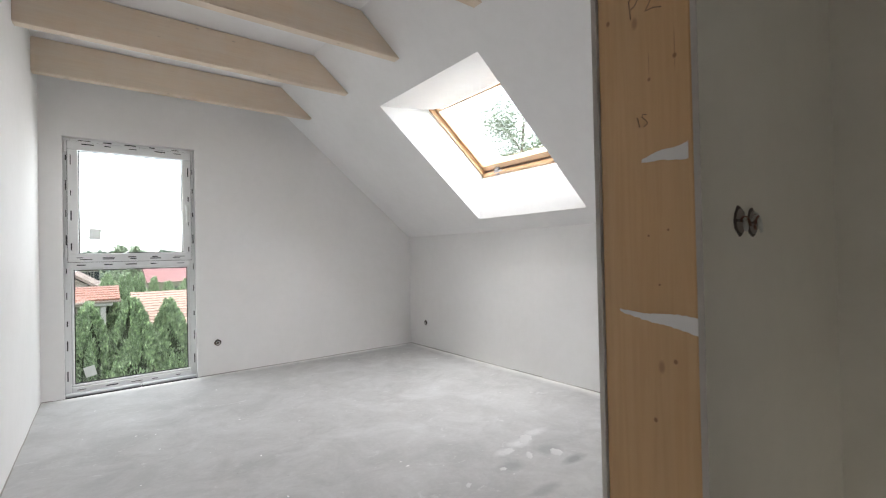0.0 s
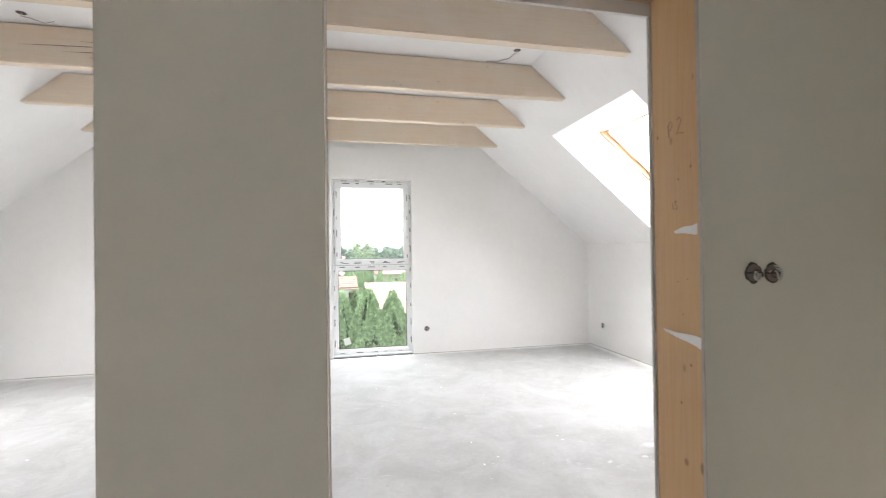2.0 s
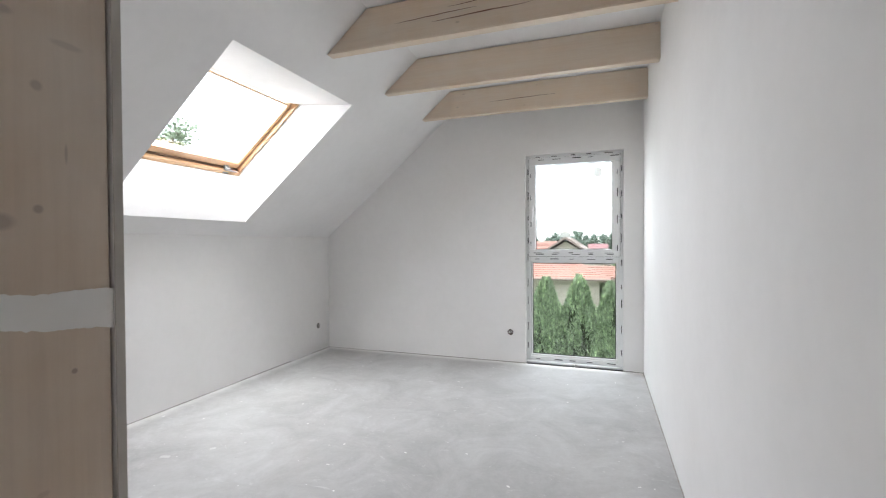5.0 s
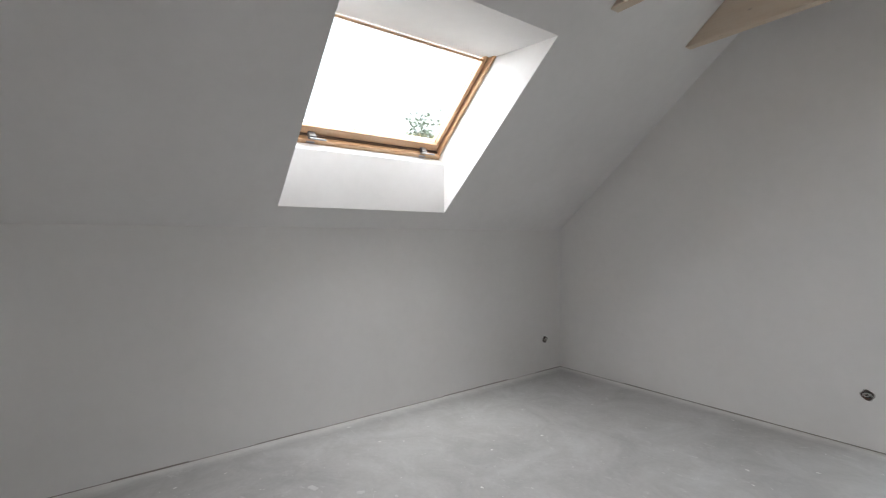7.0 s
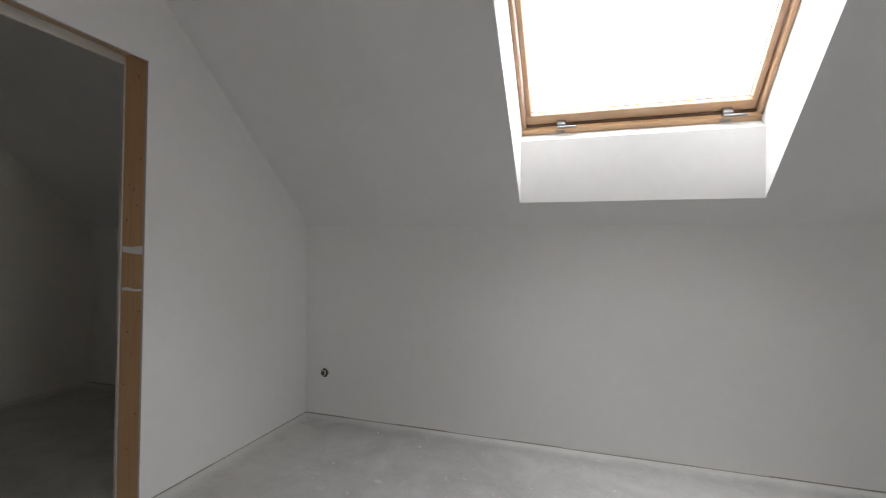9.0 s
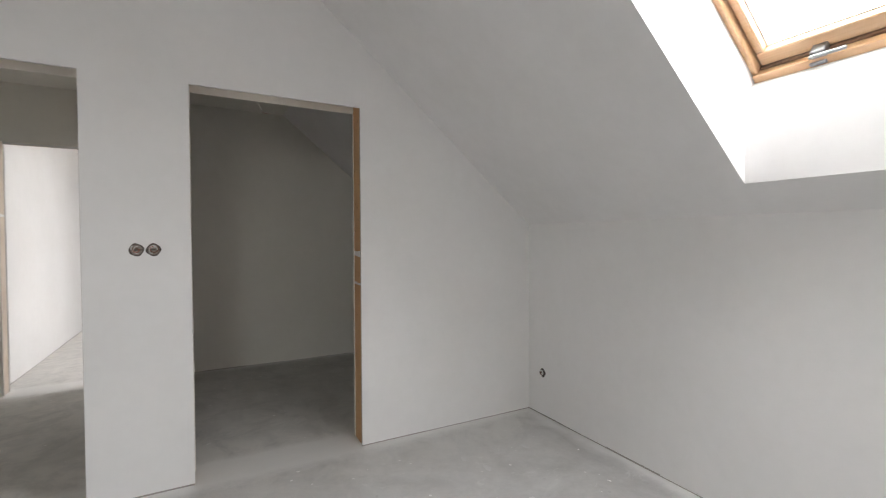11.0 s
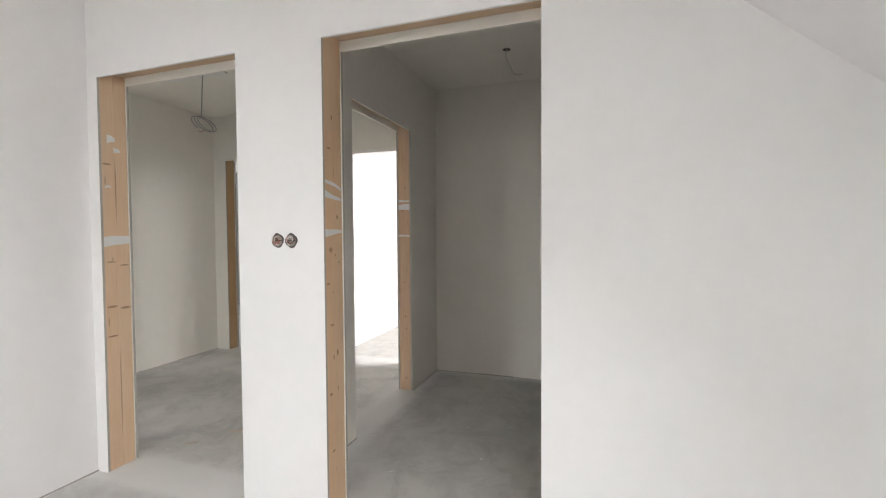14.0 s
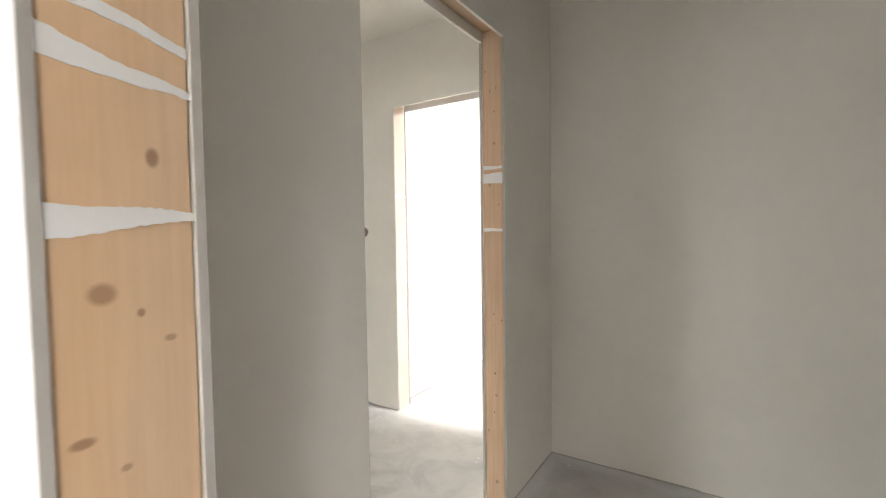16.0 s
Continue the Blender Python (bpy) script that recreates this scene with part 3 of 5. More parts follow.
        if upright:
            box(marks, px, px + th, y - 0.0008, y, pz, pz + n)
        else:
            box(marks, px, px + n, y - 0.0008, y, pz, pz + th)
    for row in range(9):
        for px in (0.016, w - 0.02):
            dash(px, 0.1 + row * 0.235 + rnd.uniform(0, 0.05), True, -0.0002)
    for row in range(4):
        for px in (sa + 0.02, sb - 0.03):
            dash(px, sc + 0.06 + row * 0.25 + rnd.uniform(0, 0.06), True, -0.0182)
    for i in range(5):
        dash(0.08 + i * 0.18 + rnd.uniform(0, 0.04), sc + 0.02, False, -0.0182)
        dash(0.08 + i * 0.18 + rnd.uniform(0, 0.04), sc + 0.035, False, -0.0182)
        dash(0.1 + i * 0.18 + rnd.uniform(0, 0.04), se - 0.025, False, -0.0182)
        dash(0.07 + i * 0.18 + rnd.uniform(0, 0.05), h - 0.02, False, -0.0002)
        dash(0.07 + i * 0.18 + rnd.uniform(0, 0.05), mid - 0.025, False, -0.0002)
        dash(0.07 + i * 0.18 + rnd.uniform(0, 0.05), 0.03, False, -0.0002)
    part("film_marks", marks, MARK, t, "dark dashes printed on the film")
    for (px, pz, rot, y) in (sticker_up, sticker_low):
        if px is None:
            continue
        lab = part("glass_sticker", boxed(-0.04, 0.04, -0.0006, 0.0, -0.045, 0.045), PAPER)
        tagged(lab, "small white paper sticker on the window pane", "sticker", "pane stickers")
        lab.matrix_world = pose(px, yf + y, pz, 0, rot, 0)
    return t


tall_window("window_1", WIN_L, 1, (-0.43, 2.03, 12, 0.0115), (None, 0, 0, 0))
tall_window("window_2", WIN_R, -1, (0.52, 1.4, 4, 0.0115), (0.475, 0.19, -14, 0.0295))


def threshold(x0, x1, split):
    t = thing("window_threshold", pose(x0, YE + 0.03, 0.0), "dull aluminium strip in two lengths under the window", "threshold", "window thresholds")
    for a, b in ((0.0, split), (split + 0.006, x1 - x0)):
        part("strip", boxed(a, b, -0.028, 0.028, 0.006, 0.032, w=0.007), ALU, t)
        part("gap", boxed(a, b, -0.034, 0.03, 0.0, 0.006), BLACK, t, "dark gap under the strip")


threshold(WIN_L[0] + 0.005, WIN_L[1] - 0.005, 0.5)
threshold(WIN_R[0] + 0.005, WIN_R[1] - 0.005, 0.53)


# ---- collar beams ----
def beams():
    for x_tip, x_wall, s in ((KL, PART_L, -1), (KR, PART_R, 1)):
        first = None
        for y in (4.01, 3.135, 2.27, 1.37):
            t0, t1 = (2.605 - KNEE) / PITCH, (CEIL_ROOM - 0.004 - KNEE) / PITCH
            a, b = (x_tip - s * t0, x_tip - s * t1)
            bm = bmesh.new()
            extrude_poly(bm, [(a, 2.605), (x_wall, 2.605), (x_wall, CEIL_ROOM - 0.004), (b, CEIL_ROOM - 0.004)], lambda p, q, d: (p, d, q), y - 0.03, y + 0.05)
            bmesh.ops.bevel(bm, geom=list(bm.edges), offset=0.006, segments=2, affect="EDGES")
            ob = part("collar_beam", bm, BEAM)
            tagged(ob, "whitewashed spruce collar beam from slope to partition", "beam", "collar beams")
            rnd = random.Random(int(y * 100) + int(s))
            cracks = bmesh.new()
            count = 4 if s < 0 and abs(y - 2.27) < 0.1 else 1 if s < 0 and y > 4 else 0
            if not count:
                cracks.free()
                continue
            for _ in range(count):
                x0 = rnd.uniform(min(a, x_wall) + 0.5, max(a, x_wall) - 0.9)
                z0 = rnd.uniform(2.69, 2.79)
                ln, up, lo_ = rnd.uniform(0.35, 0.7), [], []
                for k in range(9):
                    zz = z0 + 0.012 * k / 8 + rnd.uniform(-0.003, 0.003)
                    th = 0.0025 * math.sin(math.pi * (k + 0.3) / 8.6)
                    up.append((x0 + ln * k / 8, zz + th))
                    lo_.append((x0 + ln * k / 8, zz - th))
                extrude_poly(cracks, lo_ + up[::-1], lambda p, q, d: (p, d, q), y - 0.031, y - 0.0295)
            part("drying_crack", cracks, WIRE_B, ob, "dark drying crack along the grain")


beams()


# ---- rough doorways ----
def smear(bm, put, u0, u1, za0, za1, zb0, zb1, seed):
    """A torn stroke of filler from u0 (heights za0..za1) to u1 (zb0..zb1), lying 1.5 mm proud."""
    rnd = random.Random(seed)
    n, ph = 30, rnd.uniform(0, 6)
    top, bot = [], []
    for i in range(n + 1):
        k = i / n
        u = u0 + (u1 - u0) * k
        lo, hi = za0 + (zb0 - za0) * k, za1 + (zb1 - za1) * k
        j = min(0.0012, (hi - lo) * 0.2)
        sway = 0.0022 * math.sin(k * 7 + ph)
        top.append((u, hi + sway + rnd.uniform(-j, j)))
        bot.append((u, lo + 0.6 * sway + rnd.uniform(-j, j)))
    extrude_poly(bm, bot + top[::-1], put, 0.0, 0.0015)


def doorway(name, axis, u0, u1, v0, v1, lo, hi, header, smears_lo=(), smears_hi=(), split_hi=None, label=""):
    """Bare timber posts and header between the boards of a wall; lo and hi are the posts' materials."""
    at = pose(0, v1, 0) if axis == "x" else pose(v1, 0, 0)
    t = thing(name, at, label or "rough doorway lined with bare spruce posts, no door hung", "doorway", "rough doorways", "structure")
    depth = v1 - v0
    ya, yb = -depth + 0.0145, -0.0145
    place = (lambda u, v, z: (u, v, z)) if axis == "x" else (lambda u, v, z: (v, u, z))

    def timber_box(ua, ub, va, vb, za, zb):
        p, q = place(ua, va, za), place(ub, vb, zb)
        bm = bmesh.new()
        bevel_box(bm, min(p[0], q[0]), max(p[0], q[0]), min(p[1], q[1]), max(p[1], q[1]), za, zb, 0.0025)
        return bm

    left = part("post", timber_box(u0 - 0.058, u0 - 0.003, ya, yb, 0, DOOR_H + 0.055), lo, t)
    cuts = [ya, *(split_hi or ()), yb]
    rights = [part("post", timber_box(u1 + 0.003, u1 + 0.058, a, b, 0, DOOR_H + 0.055), hi, t) for a, b in zip(cuts, cuts[1:])]
    part("header", timber_box(u0 - 0.003, u1 + 0.003, ya, yb, DOOR_H + 0.042, DOOR_H + 0.058), header, t)
    for u, sgn in ((u0, 1), (u1, -1)):
        for a, b in ((-depth, -depth + 0.0125), (-0.0125, 0.0)):
            p, q = place(u, a + 0.0005, 0.002), place(u + sgn * 0.0012, b - 0.0005, DOOR_H)
            bm = bmesh.new()
            box(bm, min(p[0], q[0]), max(p[0], q[0]), min(p[1], q[1]), max(p[1], q[1]), 0.002, DOOR_H)
            part("board_edge", bm, BOARD_EDGE, t, "raw cut edge of the wall board")
    for post, u, sgn, strokes in ((left, u0 - 0.003, 1, smears_lo), (rights[0], u1 + 0.003, -1, smears_hi)):
        for i, s in enumerate(strokes):
            bm = bmesh.new()
            smear(bm, lambda v, z, d: place(u + sgn * d, v, z), *s, f"{name}{u}{i}")
            part("filler_smear", bm, SMEAR, post, "white filler smeared across the timber")
    return t


KNOTTY = timber("knotty_spruce", (0.74, 0.52, 0.325), (0.63, 0.42, 0.245), "z", 0.06,
                [(-0.057, 1.19, 0.016, 0.014, 0.75), (-0.109, 1.335, 0.008, 0.013, 0.85), (-0.092, 1.166, 0.005, 0.006, 0.8),
                 (-0.121, 1.133, 0.008, 0.005, 0.6), (-0.035, 1.043, 0.014, 0.007, 0.8), (-0.072, 1.003, 0.007, 0.005, 0.6), (-0.05, 1.63, 0.018, 0.006, 0.8), (-0.06, 0.86, 0.018, 0.006, 0.8),
                 (-0.075, 1.767, 0.006, 0.014, 0.9), (-0.1, 0.73, 0.009, 0.018, 0.9), (-0.07, 0.715, 0.006, 0.014, 0.8), (-0.045, 0.557, 0.014, 0.008, 0.9), (-0.1, 0.57, 0.006, 0.012, 0.7), (-0.06, 0.3, 0.014, 0.007, 0.8), (-0.085, 1.53, 0.002, 0.035, 0.7)])
AMBER = timber("amber_spruce", (0.6, 0.395, 0.2), (0.5, 0.305, 0.14), "z", 0.04,
               [(-0.181, 1.54, 0.005, 0.006, 0.9), (-0.181, 1.555, 0.0012, 0.05, 0.6), (-0.129, 1.509, 0.004, 0.005, 0.8), (-0.129, 1.54, 0.001, 0.03, 0.5), (-0.168, 0.94, 0.005, 0.006, 0.9), (-0.125, 0.815, 0.005, 0.006, 0.9), (-0.04, 1.66, 0.005, 0.007, 0.8),
                (-0.142, 0.638, 0.011, 0.014, 0.7), (-0.205, 0.645, 0.01, 0.022, 0.8), (-0.12, 1.19, 0.003, 0.003, 0.9), (-0.16, 1.2, 0.003, 0.003, 0.9), (-0.14, 1.09, 0.003, 0.003, 0.9)])
CRACKED = timber("weathered_spruce", (0.76, 0.55, 0.36), (0.64, 0.44, 0.27), "z", 0.1,
                 [(-0.12, 0.866, 0.034, 0.008, 0.95), (-0.05, 0.88, 0.034, 0.008, 0.9), (-0.05, 0.721, 0.034, 0.006, 1.0), (-0.04, 1.64, 0.03, 0.006, 0.9), (-0.05, 1.12, 0.03, 0.006, 0.7), (-0.12, 1.1, 0.03, 0.006, 0.8), (-0.084, 1.5, 0.004, 0.2, 0.8), (-0.084, 0.4, 0.004, 0.3, 0.7), (-0.03, 1.55, 0.004, 0.03, 0.7), (-0.03, 0.8, 0.004, 0.03, 0.7)])

DOTTED = timber("dotted_spruce", (0.6, 0.36, 0.17), (0.45, 0.25, 0.1), "z", 0.06,
                [(-0.04, 1.62, 0.006, 0.007, 0.9), (-0.11, 1.5, 0.005, 0.006, 0.9), (-0.06, 1.4, 0.007, 0.006, 0.8), (-0.12, 1.33, 0.006, 0.008, 0.9), (-0.03, 0.9, 0.006, 0.006, 0.9), (-0.1, 0.8, 0.007, 0.007, 0.9),
                 (-0.07, 0.7, 0.005, 0.007, 0.8), (-0.12, 0.55, 0.006, 0.006, 0.9), (-0.04, 0.42, 0.006, 0.007, 0.9), (-0.09, 0.25, 0.006, 0.006, 0.9)])
PALE_HOLED = timber("whitewashed_knotty_post", (0.6, 0.47, 0.35), (0.47, 0.35, 0.25), "z", 0.4,
                    [(-0.132, 1.166, 0.004, 0.004, 1.0), (-0.057, 1.158, 0.004, 0.004, 1.0), (-0.125, 1.33, 0.017, 0.011, 0.85), (-0.09, 1.345, 0.006, 0.006, 0.9), (-0.09, 1.48, 0.007, 0.007, 0.8), (-0.06, 1.535, 0.02, 0.005, 0.6), (-0.12, 1.55, 0.012, 0.006, 0.7), (-0.14, 1.4, 0.002, 0.016, 0.8), (-0.062, 1.41, 0.002, 0.014, 0.7), (-0.09, 1.03, 0.008, 0.004, 0.3)])
doorway("door_1", "x", *D1, -0.165, 0.0, PALE_HOLED, CRACKED, SPRUCE_H,
        [(-0.012, -0.143, 1.2, 1.25, 1.22, 1.255)],
        [(-0.0, -0.165, 1.2, 1.255, 1.222, 1.262), (-0.045, -0.085, 1.752, 1.8, 1.765, 1.785), (-0.078, -0.112, 1.705, 1.735, 1.71, 1.722), (-0.03, -0.06, 1.515, 1.528, 1.518, 1.524)], [-0.082])
doorway("door_2", "x", *D2, -0.165, 0.0, DOTTED, KNOTTY, SPRUCE_H,
        [(-0.0, -0.143, 1.165, 1.205, 1.18, 1.205), (-0.012, -0.14, 0.995, 1.006, 0.995, 1.01)],
        [(-0.0, -0.165, 1.246, 1.285, 1.268, 1.274), (-0.0, -0.165, 1.42, 1.452, 1.405, 1.41), (-0.0, -0.15, 1.485, 1.5, 1.455, 1.467)])
doorway("door_3", "x", *DR, -0.165, FRONT_R, PALE, AMBER, SPRUCE_H, [],
        [(-0.202, -0.11, 1.335, 1.368, 1.342, 1.35), (-0.053, -0.216, 1.029, 1.034, 0.995, 1.03)])
doorway("door_4", "x", *DB, HALL_BACK - 0.14, HALL_BACK, SPRUCE, AMBER, SPRUCE_H)
doorway("door_5", "x", *DS, HALL_BACK - 0.14, HALL_BACK, PALE, PALE, SPRUCE_H, [], [(-0.0, -0.14, 1.47, 1.5, 1.48, 1.49)])
SCREWED = timber("screwed_spruce", (0.66, 0.45, 0.28), (0.47, 0.29, 0.16), "z", 0.1,
                 [(-0.03, 1.95, 0.004, 0.005, 0.9), (-0.08, 1.87, 0.004, 0.005, 0.9), (-0.05, 1.86, 0.003, 0.012, 0.7), (-0.07, 1.77, 0.006, 0.006, 0.6), (-0.07, 1.63, 0.008, 0.007, 0.7), (-0.09, 1.36, 0.004, 0.004, 0.8),
                  (-0.06, 0.87, 0.005, 0.005, 0.9), (-0.1, 0.845, 0.005, 0.005, 0.9), (-0.065, 0.6, 0.007, 0.007, 0.9), (-0.07, 0.5, 0.007, 0.007, 0.8), (-0.06, 0.42, 0.005, 0.006, 0.9), (-0.03, 0.33, 0.005, 0.006, 0.8), (-0.07, 0.1, 0.01, 0.012, 0.6)], "x")
doorway("door_6", "y", *DC, -1.125, -1.003, SCREWED, SCREWED, SPRUCE_V,
        [(-0.0, -0.122, 1.46, 1.5, 1.45, 1.5), (-0.0, -0.122, 1.515, 1.535, 1.52, 1.53), (-0.0, -0.122, 1.24, 1.255, 1.243, 1.255)])


# ---- edge strips where the screed meets the walls ----
def edge_strip(bm, axis, a, b, c, sgn):
    rnd = random.Random(a * 7 + c)
    n = max(2, int(abs(b - a) / 0.35))
    for i in range(n):
        p, q = a + (b - a) * i / n, a + (b - a) * (i + 1) / n
        h, w = rnd.uniform(0.001, 0.007), rnd.uniform(0.003, 0.007)
        lo, hi = (c, c + sgn * w) if sgn > 0 else (c - w, c)
        if axis == "x":
            box(bm, min(p, q), max(p, q), lo, hi, -0.01, h)
        else:
            box(bm, lo, hi, min(p, q), max(p, q), -0.01, h)


runs = {
    "bedroom": [("y", 0, YE, KL, 1), ("x", KL, WIN_L[0], YE, -1), ("x", WIN_L[1], 0, YE, -1), ("y", 0, YE, 0, -1), ("x", KL, D2[0], 0, 1), ("x", D2[1], D1[0], 0, 1), ("y", -0.767, -0.165, -1.125, -1)],
    "second room": [("y", 0, YE, KR, -1), ("x", PART_R, WIN_R[0], YE, -1), ("x", WIN_R[1], KR, YE, -1), ("y", FRONT_R, YE, PART_R, 1), ("x", DR[1], KR, FRONT_R, 1)],
    "hall": [("x", DR[1], STAIR[0], -0.165, -1), ("y", HALL_BACK, -1.23, 1.49, -1), ("x", DS[1], DB[0], HALL_BACK, 1), ("y", -0.767, -0.165, -1.003, 1)],
    "closet": [("x", KL, -1.125, HALL_BACK, 1), ("y", HALL_BACK, -1.655, -1.125, -1), ("y", HALL_BACK, -0.165, KL, 1)],
    "back rooms": [("y", YB, HALL_BACK - 0.14, 0.045, -1), ("x", 0.165, KR, YB, 1), ("y", YB, HALL_BACK - 0.14, KR, -1)],
}
for room, rs in runs.items():
    bm = bmesh.new()
    for r in rs:
        edge_strip(bm, *r)
    structure("trim", bm, BOARD_EDGE if room in ("hall", "closet") else EDGE, f"thin grey foam edge strip round the {room} floor", "trim")


# ---- flush electrical boxes with loose wires ----
def ring_mesh(r0, r1, y0, y1, n=20):
    bm = bmesh.new()
    loops = [[bm.verts.new((r * math.cos(k * math.tau / n), y, r * math.sin(k * math.tau / n))) for k in range(n)] for r, y in ((r0, y0), (r0, y1), (r1, y1), (r1, y0))]
    for a, b in zip(loops, loops[1:] + loops[:1]):
        for k in range(n):
            bm.faces.new((a[k], a[(k + 1) % n], b[(k + 1) % n], b[k]))
    return bm


def cup(n=20):
    bm = bmesh.new()
    c = [bm.verts.new((0.0305 * math.cos(k * math.tau / n), 0.0008, 0.0305 * math.sin(k * math.tau / n))) for k in range(n)]
    d = [bm.verts.new((0.0305 * math.cos(k * math.tau / n), 0.003, 0.0305 * math.sin(k * math.tau / n))) for k in range(n)]
    bm.faces.new(c)
    bm.faces.new(d[::-1])
    for k in range(n):
        bm.faces.new((c[k], c[(k + 1) % n], d[(k + 1) % n], d[k]))
    return bm


def torn_rim(seed, n=22):
    rnd = random.Random(seed)
    bm = bmesh.new()
    inner = [(0.0295 * math.cos(k * math.tau / n), 0.0295 * math.sin(k * math.tau / n)) for k in range(n)]
    outer = []
    for k in range(n):
        r = rnd.uniform(0.0345, 0.038) + 0.0022 * math.cos(4 * k * math.tau / n + 0.8)
        outer.append((r * math.cos(k * math.tau / n), r * math.sin(k * math.tau / n)))
    vi = [bm.verts.new((p, 0.004, q)) for p, q in inner]
    vo = [bm.verts.new((p, 0.0006, q)) for p, q in outer]
    for k in range(n):
        bm.faces.new((vi[k], vi[(k + 1) % n], vo[(k + 1) % n], vo[k]))
    return bm


BOX_CUP = mesh_of("box_cup", cup(), BOXP)
BOX_CUP_DARK = mesh_of("box_cup_dark", cup(), BOXD)


def flush_box(m, seed, label, group, copper=False):
    """A round box set in a wall; its open side looks along local y."""
    rnd = random.Random(seed)
    t = thing("socket_box", m @ Matrix.Diagonal((0.87, 1, 0.87, 1)), label, "socket box", group)
    part("rim", torn_rim(seed), RIM, t, "torn plaster edge")
    share("cup", BOX_CUP if "switch" in group else BOX_CUP_DARK, t, Matrix.Identity(4))
    part("crossbar", boxed(-0.03, 0.03, 0.003, 0.006, -0.003, 0.003, w=0.001), RIM, t)
    for k in range(4):
        a0 = rnd.uniform(0, math.tau)
        rr = rnd.uniform(0.012, 0.022)
        cx, cz = rnd.uniform(-0.008, 0.008), rnd.uniform(-0.008, 0.008)
        pts = [(cx + rr * math.cos(a0 + i * 0.42), 0.005 + 0.0012 * i, cz + rr * math.sin(a0 + i * 0.42)) for i in range(9)]
        part("wire", tube(pts, 0.0027), (WIRE_W, WIRE_W, WIRE_B, WIRE_R if copper else WIRE_W)[k], t, "loose insulated wire", True)
    return t


ALONG = {"-y": 180, "+y": 0, "+x": -90, "-x": 90}
SOCKETS = "open flush box with loose wires low on the white wall"
SWITCH = "open switch box with curled wires in the white wall"
for seed, (x, y, z, face, lab, grp) in enumerate((
        (1.481, YE, 0.318, "-y", SOCKETS, "low socket boxes"), (KR, 4.07, 0.3, "-x", SOCKETS, "low socket boxes"), (-1.33, YE, 0.328, "-y", SOCKETS, "low socket boxes"),
        (KL, 4.186, 0.307, "+x", SOCKETS, "low socket boxes"), (KL, 0.157, 0.308, "+x", SOCKETS, "low socket boxes"),
        (-1.197, 0.0, 1.232, "+y", SWITCH, "switch boxes by the doorway"), (-1.268, 0.0, 1.232, "+y", SWITCH, "switch boxes by the doorway"),
        (1.638, -0.165, 1.218, "-y", SWITCH, "switch boxes in the hall"), (1.709, -0.165, 1.216, "-y", SWITCH, "switch boxes in the hall"),
        (0.345, HALL_BACK, 1.245, "+y", SWITCH, "switch boxes in the hall"), (0.255, HALL_BACK, 1.245, "+y", SWITCH, "switch boxes in the hall"),
        (-1.125, -0.487, 0.309, "-x", SOCKETS, "low socket boxes"),
        (2.38, YB, 1.16, "+y", SWITCH, "switch boxes in the back room"), (2.25, YB, 1.16, "+y", SWITCH, "switch boxes in the back room"))):
    flush_box(pose(x, y, z, 0, 0, ALONG[face]), seed, lab, grp, face == "+y" and z > 1)

hang = thing("cable_end", pose(1.735, -0.765, 0.0), "black cable end standing out of the screed at the stair edge", "cable")
part("plug", boxed(-0.02, 0.006, -0.02, 0.02, 0.03, 0.12, w=0.006), BLACK, hang)
part("lead", tube([(-0.006, 0, 0.035), (-0.012, 0.004, 0.02), (-0.004, 0.01, 0.008), (0.004, 0.012, -0.004)], 0.006), BLACK, hang, "", True)


# ---- ceiling cables ----
def cable(name, m, pts, radius, label, material=CABLE, ends=None):
    t = thing(name, m, label, "cable", "ceiling cables")
    part("cable", tube(pts, radius), material, t, "", True)
    if ends:
        for e in ends:
            part("bare_end", tube(e, radius * 0.6), WIRE_R, t, "stripped copper-red end", True)
    hx, hy = pts[0][0], pts[0][1]
    ringo = part("ceiling_hole", ring_mesh(0.004, 0.028, 0.0, 0.002), RIM, t, "rough hole in the ceiling board")
    ringo.matrix_basis = pose(hx, hy, -0.001, 90, 0, 0)
    return t


coil = [(0, 0, 0), (0.01, 0, -0.12), (0.02, 0, -0.28), (0.03, 0, -0.34)]
for i in range(34):
    a = 0.6 - i * 0.42
    coil.append((0.09 * math.cos(a) - 0.04, 0.05 * math.sin(a) + 0.002 * i, -0.4 + 0.055 * math.sin(a + 0.4) - 0.0005 * i))
cable("hall_cable", pose(0.5, -1.2, CEIL_HALL), coil, 0.0045, "coiled grey cable hanging from the hall ceiling", ends=[[(-0.06, 0.05, -0.46), (-0.03, 0.05, -0.475), (0.0, 0.06, -0.465)]])
loop = [(-0.035, -0.098, -0.66)]
for i in range(27):
    a = -0.25 - i * 0.36
    loop.append((-0.037 * math.cos(a) + 0.001 * i, -0.094 * math.cos(a) + 0.0004 * i, -0.69 + 0.07 * math.sin(a) - 0.032 * math.cos(a)))
looped = cable("hall_cable", pose(1.085, -0.795, CEIL_HALL), [(0.1, 0.1, 0), (0.1, 0.1, -0.08), (0.07, 0.03, -0.26), (0.03, -0.06, -0.42), (-0.01, -0.09, -0.55), (-0.035, -0.098, -0.66)], 0.0018, "thin wire ending in a grey-brown cable loop in the hall", WIRE_W)
part("loop", tube(loop, 0.0048), CABLE_B, looped, "grey-brown cable loop", True)
